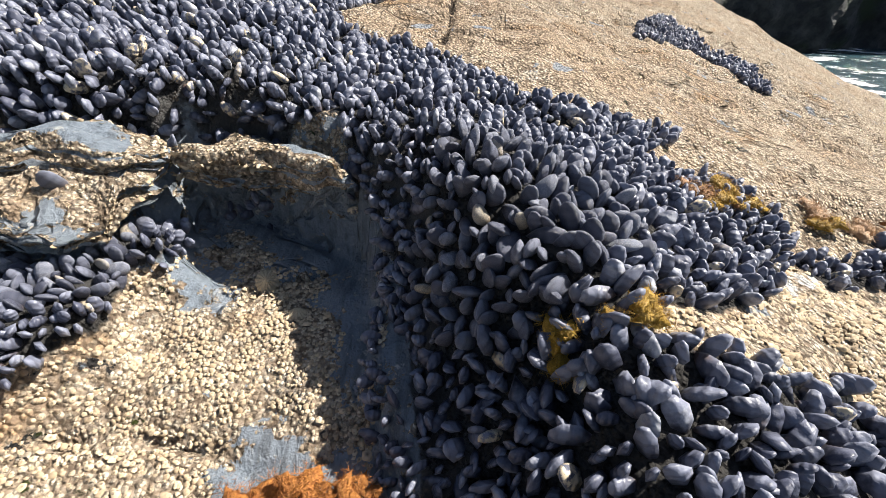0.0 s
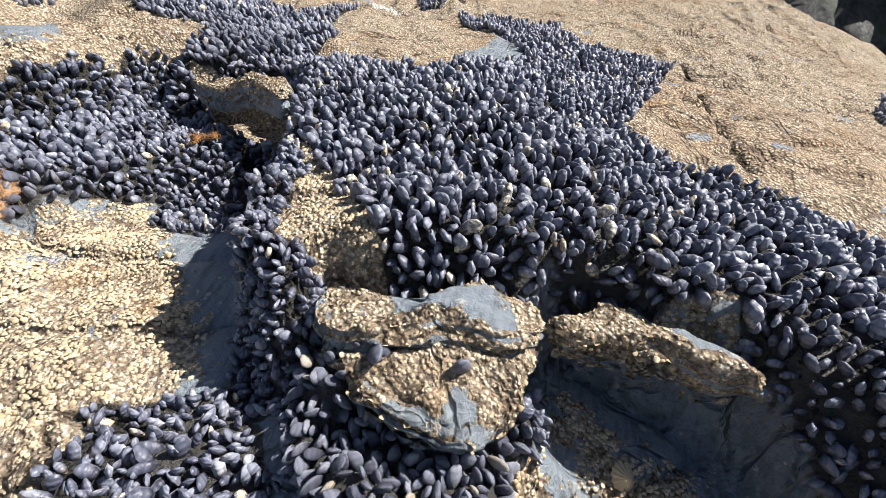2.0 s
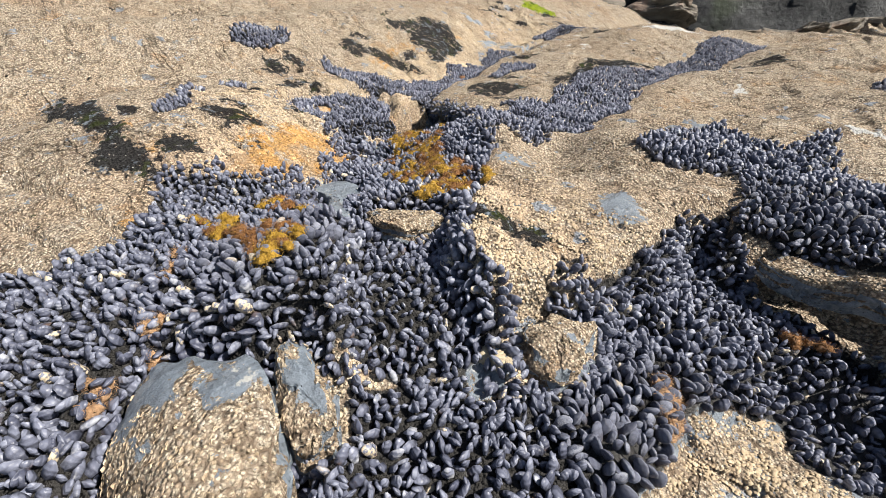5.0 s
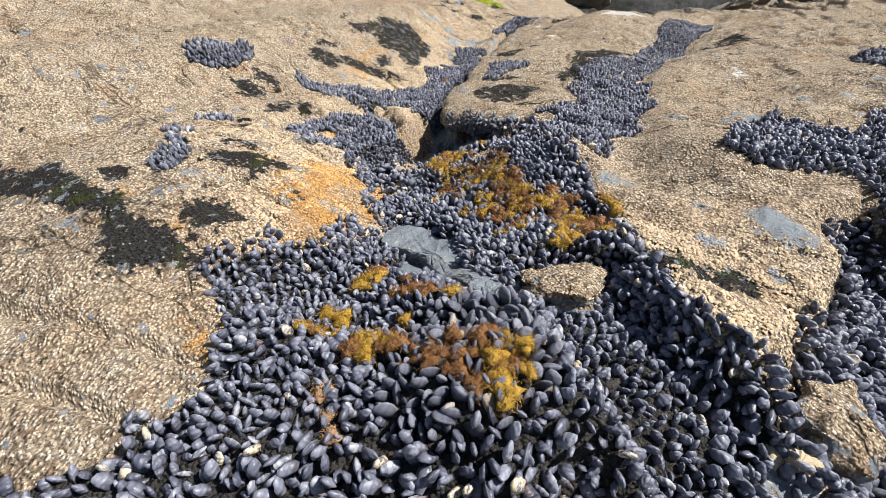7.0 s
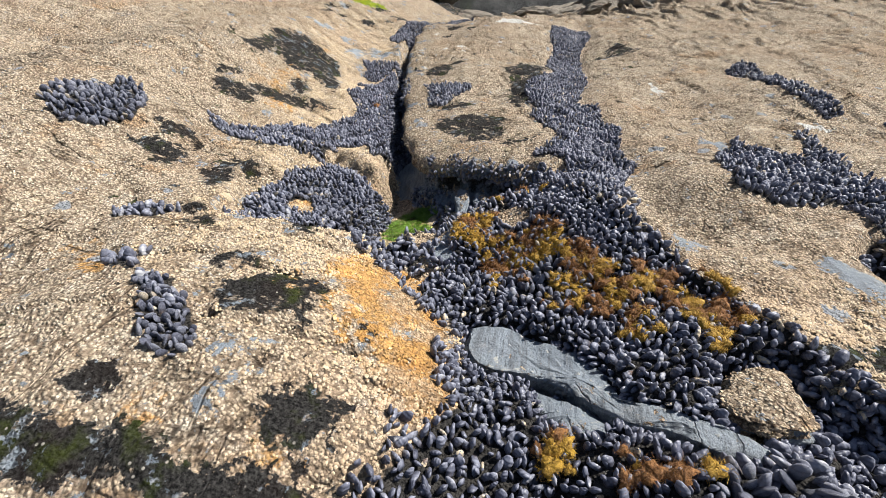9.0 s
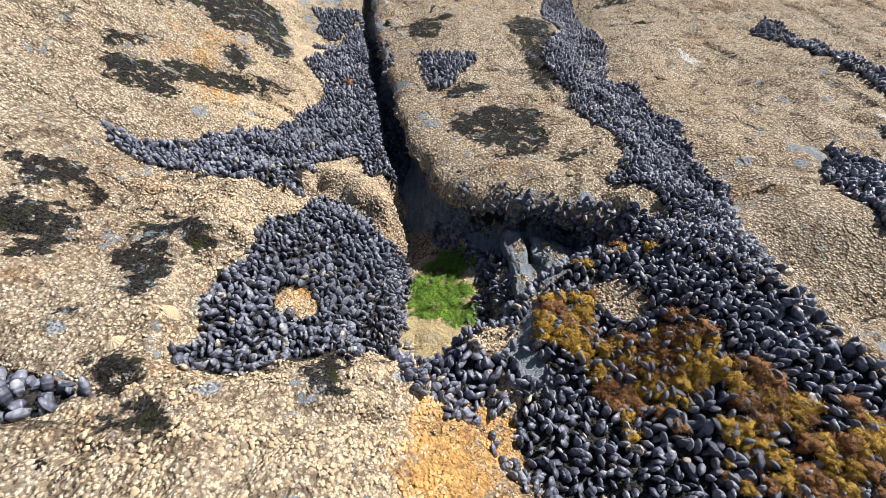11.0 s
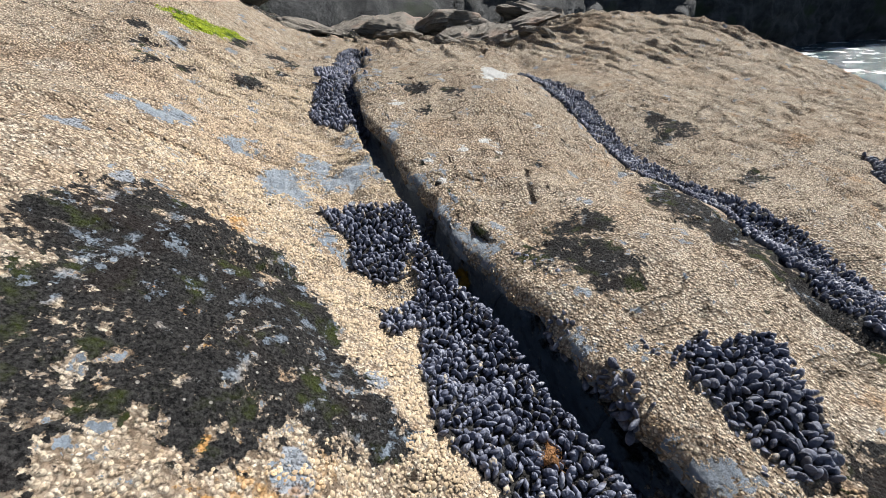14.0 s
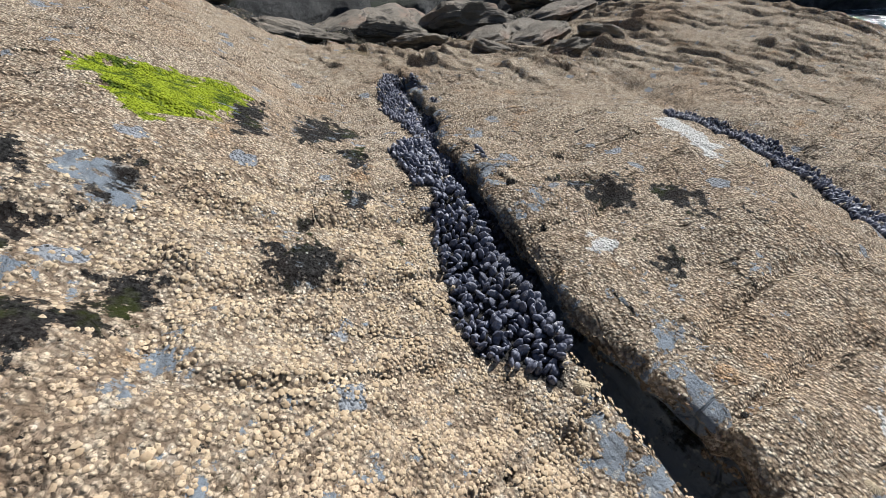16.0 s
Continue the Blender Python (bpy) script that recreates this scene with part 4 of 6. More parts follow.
zone("blk", [-3.05, 3.57, -2.98, 3.57, -3.03, 3.52])
zone("blk", [-4.06, 3.73, -4.02, 3.73, -4.00, 3.68, -4.04, 3.66])
zone("blk", [-12.0, 8.2, -4.0, 7.9, -1.0, 7.7, 1.5, 9.0, 6.0, 14.0, 6.0, 40.0, -12.0, 40.0])
HOLLOW_A = [-0.39, 0.59, -0.34, 0.63, -0.27, 0.63, -0.19, 0.60, -0.12, 0.59, -0.10, 0.53, -0.07, 0.44, -0.05, 0.34, -0.02, 0.28, 0.02, 0.12, -0.35, 0.09, -0.43, 0.24, -0.49, 0.33, -0.45, 0.38, -0.42, 0.45, -0.40, 0.53, -0.38, 0.53]
HOLLOW_B = [-1.31, 0.07, -1.31, 0.19, -1.30, 0.30, -1.25, 0.43, -1.23, 0.62, -1.14, 0.78, -0.98, 0.80, -0.96, 0.89, -0.89, 0.90, -0.84, 0.72, -0.81, 0.62, -0.77, 0.53, -0.71, 0.39, -0.67, 0.23, -1.10, -0.01]
BASIN = [-1.60, 0.14, -1.86, 0.35, -1.80, 0.50, -1.61, 0.48, -1.53, 0.46, -1.48, 0.45, -1.40, 0.47, -1.42, 0.62, -1.45, 0.56, -1.46, 0.79, -1.43, 1.02, -1.34, 1.16, -1.30, 1.01, -1.17, 1.08, -0.90, 1.02, -0.91, 0.51, -1.47, -0.02, -1.57, 0.12]
BANK = [-0.20, 0.53, -0.11, 0.55, -0.02, 0.49, 0.04, 0.41, 0.09, 0.32, 0.12, 0.10, -0.20, 0.08]
POOLSIDE = [-3.11, 0.78, -3.16, 0.93, -3.21, 1.05, -3.13, 1.11, -3.16, 1.25, -3.10, 1.50, -2.87, 1.33, -2.76, 1.17, -2.70, 0.93, -2.86, 0.83, -3.02, 0.76]
GAP = [-2.60, 1.32, -2.26, 1.29, -2.27, 1.19, -2.35, 1.07, -2.49, 1.00, -2.69, 0.99, -2.81, 1.05, -2.80, 1.21]
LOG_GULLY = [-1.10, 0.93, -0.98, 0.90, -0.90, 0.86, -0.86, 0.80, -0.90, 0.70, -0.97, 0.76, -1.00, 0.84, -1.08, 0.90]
HOLLOW_C = [-0.97, 0.64, -0.80, 0.54, -0.68, 0.45, -0.58, 0.38, -0.50, 0.35, -0.42, 0.36, -0.36, 0.20, -0.30, -0.15, -1.25, -0.15, -1.10, 0.30]
POOL = [-2.71, 1.39, -2.65, 1.35, -2.61, 1.25, -2.63, 1.16, -2.64, 1.07, -2.65, 0.99, -2.68, 0.95, -2.77, 0.94, -2.83, 0.95, -2.79, 1.04, -2.80, 1.14, -2.78, 1.24, -2.75, 1.33]
CLEFT_POOL = [-3.16, 5.37, -3.10, 5.31, -3.13, 4.97, -3.19, 4.84, -3.22, 4.95]
FAR_POOL = [-2.86, 11.90, -2.54, 10.40, -3.03, 6.98, -3.23, 7.33]
UNDER_HEAD = [-2.86, 1.49, -2.80, 1.52, -2.71, 1.39, -2.62, 1.30, -2.49, 1.25, -2.32, 1.23, -2.29, 1.22, -2.45, 1.26, -2.55, 1.25, -2.57, 1.09, -2.80, 1.06]
SLAB = [-1.66, 0.45, -1.95, 0.92, -1.91, 1.36, -1.59, 1.17, -1.48, 1.15, -1.33, 1.23, -1.32, 1.13, -1.42, 1.01, -1.40, 0.87, -1.45, 0.63, -1.45, 0.50, -1.44, 0.41, -1.45, 0.37, -1.52, 0.41, -1.60, 0.43]
LEDGE_ROCK = [-0.64, 0.52, -0.62, 0.53, -0.59, 0.53, -0.55, 0.54, -0.51, 0.54, -0.43, 0.60, -0.37, 0.59, -0.37, 0.53, -0.39, 0.46, -0.42, 0.41, -0.46, 0.40, -0.51, 0.41, -0.54, 0.41, -0.57, 0.43, -0.61, 0.46]
LEDGE_STRIP = [-0.36, 0.56, -0.30, 0.60, -0.25, 0.60, -0.20, 0.59, -0.14, 0.57, -0.12, 0.54, -0.16, 0.54, -0.21, 0.55, -0.27, 0.55, -0.34, 0.54]
LEDGE_FRONT = [-0.36, 0.56, -0.30, 0.60, -0.25, 0.60, -0.20, 0.59, -0.14, 0.57, -0.12, 0.54, -0.16, 0.54, -0.21, 0.55, -0.27, 0.55, -0.34, 0.54]
NECK = [-0.72, 0.61, -0.74, 0.67, -0.66, 0.63, -0.56, 0.52, -0.51, 0.50, -0.58, 0.50, -0.66, 0.57]
LOG_LEDGE = [-1.24, 1.00, -1.18, 1.06, -1.06, 1.00, -0.97, 0.97, -0.89, 0.89, -0.90, 0.86, -0.98, 0.91, -1.08, 0.95, -1.18, 0.98]
SLAB_TIP = [-1.50, 0.45, -1.47, 0.51, -1.41, 0.58, -1.39, 0.53, -1.40, 0.43, -1.45, 0.41, -1.48, 0.42]
BOULDER = [-1.58, -0.20, -1.72, -0.16, -1.79, -0.12, -1.83, -0.09, -1.87, -0.04, -1.80, 0.01, -1.72, 0.06, -1.66, 0.06, -1.62, 0.04, -1.56, 0.03, -1.48, -0.03, -1.42, -0.10]
BLOCK = [-1.73, 0.10, -1.70, 0.13, -1.63, 0.13, -1.59, 0.11, -1.57, 0.10, -1.59, 0.05, -1.63, 0.05]
BLUE_SLAB = [-2.40, 0.67, -2.29, 0.66, -2.18, 0.60, -2.11, 0.54, -2.07, 0.45, -1.99, 0.40, -1.94, 0.39, -1.89, 0.37, -1.90, 0.345, -1.98, 0.35, -2.03, 0.38, -2.10, 0.42, -2.16, 0.47, -2.24, 0.51, -2.32, 0.52, -2.37, 0.54]
ISLET = [-1.92, 0.46, -1.88, 0.54, -1.83, 0.55, -1.79, 0.55, -1.79, 0.47, -1.80, 0.42, -1.85, 0.41, -1.90, 0.41]
WEDGE = [0.19, 0.30, 0.59, 0.50, 0.45, 0.37, 0.25, 0.31]
POOL_GREY = [-2.54, 1.30, -2.44, 1.27, -2.44, 1.20, -2.39, 1.14, -2.49, 1.08, -2.53, 1.19]
LIMPET_BARE = [-1.53, 0.33, -1.52, 0.38, -1.48, 0.40, -1.45, 0.36, -1.49, 0.30]
POOL_BALD = [-3.02, 0.97, -3.01, 1.00, -2.96, 1.01, -2.93, 0.95, -2.96, 0.92, -3.00, 0.93]
LOW_SLAB = [-2.24, 0.49, -2.16, 0.45, -2.11, 0.42, -2.11, 0.37, -2.15, 0.38, -2.22, 0.41]
LEDGE_TOP = [-0.63, 0.49, -0.61, 0.51, -0.58, 0.51, -0.54, 0.51, -0.50, 0.52, -0.43, 0.58, -0.37, 0.56, -0.37, 0.53, -0.40, 0.50, -0.46, 0.49, -0.52, 0.46, -0.58, 0.44, -0.60, 0.45]
MOUND = [-0.65, 0.41, -0.57, 0.44, -0.50, 0.44, -0.44, 0.46, -0.41, 0.49, -0.36, 0.53, -0.35, 0.47, -0.38, 0.44, -0.37, 0.36, -0.39, 0.32, -0.42, 0.29, -0.48, 0.33, -0.57, 0.33]
SHARDS = [[-2.54, 1.35, -2.50, 1.32, -2.48, 1.22, -2.46, 1.12, -2.48, 1.03, -2.51, 1.04, -2.52, 1.14, -2.53, 1.24, -2.55, 1.29], [-2.47, 1.31, -2.37, 1.29, -2.39, 1.18, -2.43, 1.19, -2.46, 1.24], [-2.36, 1.12, -2.30, 1.09, -2.26, 1.03, -2.28, 0.99, -2.33, 0.99, -2.36, 1.06]]
FRACTURES = [
    [-3.03, 0.72, -2.95, 0.90, -2.78, 0.95],
    [-3.09, 0.46, -3.03, 0.50, -2.94, 0.54, -2.84, 0.54, -2.74, 0.55, -2.71, 0.60],
    [-3.02, 3.15, -3.03, 3.08, -3.05, 3.00, -3.07, 2.94],
    [-2.76, 3.06, -2.83, 2.89, -2.85, 2.80],
    [-0.89, 2.24, -0.81, 2.33, -0.59, 2.21, -0.42, 2.02],
    [-0.77, 1.31, -0.74, 1.01],
    [0.01, 1.87, -0.01, 1.47, -0.01, 1.19, -0.02, 0.99],
]
FLOOR_EDGE = [-0.15, 0.63, -0.09, 0.55, -0.045, 0.46, -0.02, 0.39, -0.01, 0.33, 0.00, 0.28, 0.02, 0.18, -0.30, 0.18, -0.30, 0.60]
WET_ROCK = [-2.52, 1.05, -2.47, 1.04, -2.50, 0.95, -2.43, 0.86, -2.51, 0.87, -2.55, 0.93]
BROWN_ROCK = [-2.62, 1.31, -2.55, 1.26, -2.51, 1.16, -2.52, 1.04, -2.56, 0.93, -2.65, 0.92, -2.64, 1.10, -2.63, 1.18]
BARE_OF_MUSSELS = [FLOOR_EDGE, WET_ROCK, BROWN_ROCK, POOL, LOW_SLAB, *SHARDS, SLAB, LEDGE_FRONT, NECK, LOG_GULLY, LOG_LEDGE, SLAB_TIP, BLOCK, BLUE_SLAB, ISLET, WEDGE, POOL_GREY, LIMPET_BARE, POOL_BALD]
LIP = [-3.12, 5.30, -3.14, 4.73, -3.24, 4.30, -3.28, 3.90, -3.27, 3.60, -3.21, 3.22, -3.19, 3.03, -3.14, 2.78, -3.08, 2.57, -3.03, 2.40, -3.00, 2.26, -2.96, 2.13, -2.93, 2.01, -2.91, 1.87, -2.87, 1.74, -2.83, 1.61, -2.77, 1.49, -2.70, 1.40, -2.61, 1.34, -2.50, 1.32, -2.36, 1.30, -2.25, 1.27, -2.13, 1.29]
TERRACE = [-2.75, 0.89, -2.62, 0.93, -2.52, 1.11, -2.26, 1.25, -2.04, 0.97, -1.90, 0.97, -1.75, 1.05, -1.76, 0.76, -1.61, 0.76, -1.63, 0.59, -1.59, 0.48, -1.57, 0.41, -1.63, 0.28, -2.33, 0.12, -2.45, 0.16, -2.35, 0.37, -2.48, 0.63]


def union(x, y, outlines):
    best = np.full(np.shape(x), -1e9)
    for o in outlines:
        best = np.maximum(best, inside(x, y, o))
    return best


def split(x, y):
    """1 in the narrow fractures of the slabs, falling to 0 beside them."""
    near = np.full(np.shape(x), 1e9)
    for line in FRACTURES:
        near = np.minimum(near, along(x, y, line))
    return np.clip(1.1 - (near + 0.010 * grain(x, y, 0.05, 14)) / 0.010, 0, 1)


def strata(x, y, across, apart, seed):
    """Tilted beds of slate that end in small scarps."""
    u = across / apart + 0.5 * grain(x, y, 1.1, seed) + 0.2 * grain(x, y, 0.2, seed + 1)
    f = u - np.floor(u)
    bold = ramp(0.22 + 1.5 * grain(3.1 * np.floor(u), y, 0.6, seed + 2))
    return (ramp(f / 0.08) - f) * bold


def height(x, y):
    x, y = np.asarray(x, float), np.asarray(y, float)
    base = slope(x, y)
    wob = 0.018 * grain(x, y, 0.11, 3) + 0.008 * grain(x, y, 0.035, 4)
    z = base.copy()
    for outline, drop, soft in ((POOLSIDE, 0.06, 0.06), (GAP, 0.12, 0.07), (TERRACE, 0.035, 0.08), (HOLLOW_C, 0.16, 0.06), (BASIN, 0.11, 0.07), (BANK, 0.155, 0.15), (HOLLOW_B, 0.15, 0.05), (LOG_GULLY, 0.24, 0.05), (HOLLOW_A, 0.20, 0.03), (MOUND, 0.125, 0.07), (UNDER_HEAD, 0.18, 0.05)):
        w = ramp(0.5 + (inside(x, y, outline) + wob) / soft)
        z = z * (1 - w) + (base - drop) * w
    w = ramp(0.5 + (inside(x, y, POOL) + 0.02 + wob) / 0.07)
    z = z * (1 - w) + (0.915 + 0.012 * grain(x, y, 0.1, 17)) * w
    w = ramp(0.5 + (inside(x, y, SLAB) + wob) / 0.08)
    z = z * (1 - w) + (base + 0.005) * w
    w = ramp(0.5 + (inside(x, y, LEDGE_ROCK) + wob) / 0.04)
    z = z * (1 - w) + np.minimum(z, base - 0.095) * w
    for outline, moat in ((BOULDER, 0.03), (BLOCK, 0.03), (SLAB_TIP, 0.03), (ISLET, 0.03), (BLUE_SLAB, 0.01), (LOW_SLAB, 0.005)):
        w = ramp(0.5 + (inside(x, y, outline) + moat) / 0.05)
        z = z * (1 - w) + np.minimum(z, base - 0.10) * w
    gash = along(x + 0.014, y, LIP[:-4]) + wob * 0.6
    w = 1 - ramp((gash - 0.042) / 0.035)
    z = z * (1 - w) + np.minimum(z, base - 0.17 + 0.11 * ramp((y - 3.95) / 0.3) + 0.03 * ramp((1.8 - y) / 0.2)) * w
    far = np.clip((np.hypot(x + 1.6, y - 2.3) - 3.2) / 8, 0, 1)
    bed = grain(x + 0.35 * y, 3.2 * y - 0.9 * x, 0.5, 9)
    z = z + 0.018 * ramp(np.abs(bed) / 0.10) - 0.018 + 0.016 * grain(x, y, 0.35, 1) + 0.011 * grain(x, y, 0.12, 2) + 0.008 * grain(x, y, 0.05, 5) - 0.012 * (1 - ramp(np.abs(grain(x - 0.4 * y, 1.9 * y, 0.17, 15)) / 0.16)) * ramp(0.3 + 1.6 * grain(x, y, 0.6, 16))
    z = z - 0.016 * split(x, y)
    left = ramp((-3.35 - x) / 0.3)
    other = np.maximum(ramp((x + 1.75) / 0.35) * ramp((y - 1.3) / 0.9), ramp((y - 4.7) / 0.8)) * (1 - left)
    z = z + left * 0.03 * strata(x, y, x - 0.55 * y, 0.21, 71) + other * (0.018 + 0.034 * ramp((y - 3.9) / 2.6)) * (1 + 0.5 * grain(x, y, 0.09, 79)) * (0.7 * strata(x, y, x + 0.25 * y, 0.13, 73) + strata(x, y, x + 0.12 * y, 0.31, 77))
    z = z + far * (0.25 * grain(x + 0.6 * y, y * 2.2, 2.6, 6) + 0.14 * grain(x + 0.6 * y, y * 3, 0.9, 7))
    return z


def spaced(low, high, step, reach, grow, grow_up=1.13):
    """Coordinates a step apart from low to high, and ever wider out to reach on both sides."""
    core = list(np.arange(low, high, step))
    for side in (-1, 1):
        d, at = step, (core[0] if side < 0 else core[-1])
        while abs(at) < reach:
            d *= grow if side < 0 else grow_up
            at += side * d
            core = [at] + core if side < 0 else core + [at]
    return np.array(core)


def sheet(name, xs, ys, material, heights):
    gx, gy = np.meshgrid(xs, ys)
    co = np.stack([gx, gy, heights(gx, gy)], -1).reshape(-1, 3)
    nx, ny = len(xs), len(ys)
    i = (np.arange(ny - 1)[:, None] * nx + np.arange(nx - 1)).ravel()
    mesh = mesh_from(name, co, np.stack([i, i + 1, i + nx + 1, i + nx], 1), material)
    return mesh, co


def mesh_from(name, co, faces, material, smooth=True):
    co, faces = np.asarray(co, np.float32), np.asarray(faces, np.int32)
    mesh = bpy.data.meshes.new(name)
    mesh.vertices.add(len(co))
    mesh.vertices.foreach_set("co", co.ravel())
    mesh.loops.add(faces.size)
    mesh.loops.foreach_set("vertex_index", faces.ravel())
    mesh.polygons.add(len(faces))
    mesh.polygons.foreach_set("loop_start", np.arange(0, faces.size, faces.shape[1], dtype=np.int32))
    mesh.polygons.foreach_set("use_smooth", np.full(len(faces), smooth))
    mesh.materials.append(material)
    mesh.update()
    return mesh


def mark(mesh, name, values):
    mesh.attributes.new(name, "FLOAT", "POINT").data.foreach_set("value", np.asarray(values, np.float32).ravel())


ALL_BEDS = [o for some in BEDS.values() for o in some]


def mussel_ground(x, y, outlines):
    return np.minimum(union(x, y, outlines), -np.maximum(union(x, y, BARE_OF_MUSSELS), np.maximum(inside(x, y, LEDGE_ROCK) - 0.012, inside(x, y, BOULDER) - 0.025)))


def zones_at(x, y):
    """The share of each cover, and of painted shade, at points of the plan: 0.5 on its outline."""
    out = {"mus_shade": np.clip(0.5 + mussel_ground(x, y, ALL_BEDS) / 0.03, 0, 1)}
    for key, soft in (("blk", 0.06), ("orn", 0.10), ("grn", 0.10), ("pal", 0.10)):
        out[key] = np.clip(0.5 + union(x, y, ZONES[key]) / soft, -1.5, 0.85)
    # the gully's shade is put into the colour here; no mussels grow in it
    out["mus_shade"] = np.maximum(out["mus_shade"], np.clip(0.5 + inside(x, y, LOG_GULLY) / 0.03, 0, 1))
    floor = union(x, y, [HOLLOW_A, HOLLOW_B, HOLLOW_C])
    bare = np.maximum(union(x, y, ZONES["bare"]), np.minimum(floor + 0.02, -union(x, y, ZONES["barn"])))
    bare = np.maximum(bare, union(x, y, [LIMPET_BARE, POOL_GREY, BLUE_SLAB, WET_ROCK, POOL]))
    bare = np.maximum(bare, 0.055 - along(x, y, LIP[:-4]))
    # shade of the crack, painted in black along the lip
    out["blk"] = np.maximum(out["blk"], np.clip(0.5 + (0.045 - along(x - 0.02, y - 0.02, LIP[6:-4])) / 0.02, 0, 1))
    out["barn"] = np.clip(0.5 - bare / 0.07, 0.08, 0.98)
    out["frac"] = split(x, y)
    out["silt"] = np.clip(0.5 + (inside(x, y, POOL) + 0.01) / 0.05, 0, 1)
    return out


# ---- the shore ----
ground_mesh, ground_co = sheet("ground", spaced(-4.6, 1.4, 0.013, 300, 1.14), spaced(-0.5, 5.2, 0.014, 300, 1.14, 1.03), ROCK, height)
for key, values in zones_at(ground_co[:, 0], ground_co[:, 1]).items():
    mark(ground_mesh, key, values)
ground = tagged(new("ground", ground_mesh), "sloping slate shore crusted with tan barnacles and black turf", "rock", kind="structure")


# ---- mussels ----
def mussel_shape(rings, sides, seed):
    """A closed mussel one unit long, standing on its pointed end."""
    rnd = random.Random(seed)
    lean, wide = rnd.uniform(-0.08, 0.08), rnd.uniform(0.92, 1.08)
    co, faces, seam = [(0, 0, 0)], [], [1.0]
    for k in range(1, rings + 1):
        h = 1 - (1 - k / (rings + 0.3)) ** 1.35
        grow = math.sin(min(h / 0.62, 1) * math.pi / 2) ** 0.8
        a = 0.265 * wide * grow * math.sqrt(max(0.0, 1 - max(0.0, (h - 0.62) / 0.385) ** 2.4))
        b = 0.165 * math.sin(min(h / 0.5, 1) * math.pi / 2) ** 0.8 * math.sqrt(max(0.0, 1 - max(0.0, (h - 0.45) / 0.56) ** 2))
        for s in range(sides):
            u = 2 * math.pi * s / sides
            c, d = math.cos(u), math.sin(u)
            side = 1.16 if c > 0 else 0.84
            co.append((a * c * side + lean * math.sin(math.pi * h), b * math.copysign(abs(d) ** 1.5, d), h))
            seam.append(abs(c))
    co.append((0, 0, 1.0))
    seam.append(1.0)
    for s in range(sides):
        n = (s + 1) % sides
        faces.append((0, 1 + n, 1 + s))
        for k in range(rings - 1):
            p, r = 1 + k * sides, 1 + (k + 1) * sides
            faces += [(p + s, p + n, r + n), (p + s, r + n, r + s)]
        p = 1 + (rings - 1) * sides
        faces.append((p + s, p + n, len(co) - 1))
    return np.array(co), np.array(faces), np.array(seam)


FINE = [mussel_shape(5, 9, k) for k in range(6)]
COARSE = [mussel_shape(3, 5, k) for k in range(6)]
FINE_MESH = []
for shape in FINE:
    FINE_MESH.append(mesh_from("mussel", shape[0], shape[1], SHELL))
    mark(FINE_MESH[-1], "grown", np.linalg.norm(shape[0], axis=1))
    mark(FINE_MESH[-1], "seam", shape[2])


def scatter(outlines, gap, rng, ragged=0.012, climb=None):
    """Places on the ground inside outlines, about a gap apart."""
    pts = np.concatenate([np.array(o).reshape(-1, 2) for o in outlines])
    (x0, y0), (x1, y1) = pts.min(0), pts.max(0)
    step = gap * 0.42
    gx, gy = np.meshgrid(np.arange(x0, x1, step), np.arange(y0, y1, step))
    x, y = gx.ravel(), gy.ravel()
    x, y = x + rng.uniform(-0.5, 0.5, len(x)) * step, y + rng.uniform(-0.5, 0.5, len(y)) * step
    share = mussel_ground(x, y, outlines) + ragged * grain(x, y, 0.04, 8)
    near = share > -0.06
    x, y, share = x[near], y[near], share[near]
    if climb is not None:
        rise = np.hypot(height(x + 0.02, y) - height(x - 0.02, y), height(x, y + 0.02) - height(x, y - 0.02)) / 0.04
        share = share + 0.05 * ramp((rise - 0.55) / 0.35) * (x > climb)
    keep = share > 0
    x, y = x[keep], y[keep]
    z = height(x, y)
    z = np.where(inside(x, y, LEDGE_STRIP) > 0.01, np.maximum(z, slope(x, y) - 0.012), z)
    taken, out = {}, []
    for n in rng.permutation(len(x)):
        p = (x[n], y[n], z[n])
        cell = tuple(int(math.floor(v / gap)) for v in p)
        near = (q for i in (-1, 0, 1) for j in (-1, 0, 1) for k in (-1, 0, 1) for q in taken.get((cell[0] + i, cell[1] + j, cell[2] + k), ()))
        if all((p[0] - q[0]) ** 2 + (p[1] - q[1]) ** 2 + (p[2] - q[2]) ** 2 > gap * gap for q in near):
            taken.setdefault(cell, []).append(p)
            out.append(p)
    return np.array(out).reshape(-1, 3)


def normals(x, y, d=0.015):
    n = np.stack([height(x - d, y) - height(x + d, y), height(x, y - d) - height(x, y + d), np.full(len(x), 2 * d)], 1)
    return n / np.linalg.norm(n, axis=1, keepdims=True)


def frames_for(axis, spin, size):
    """Turn and scale matrices that set a shape's z along axis."""
    side = np.cross(axis, np.stack([np.cos(spin), np.sin(spin), 0 * spin], 1))
    side /= np.linalg.norm(side, axis=1, keepdims=True)
    return np.stack([side, np.cross(axis, side), axis], 2) * size[:, None, None]


def mussel_bed(name, outlines, label, near, gap=0.0118, big=1.0, singles=240):
    rng = np.random.default_rng(len(name) * 7 + len(outlines))
    p = scatter(outlines, gap * big, rng, climb={"left": -9.0, "weedy": -9.0, "main": -0.07}.get(name))
    return plant_mussels(p, normals(p[:, 0], p[:, 1]), label, near, big, singles, rng)


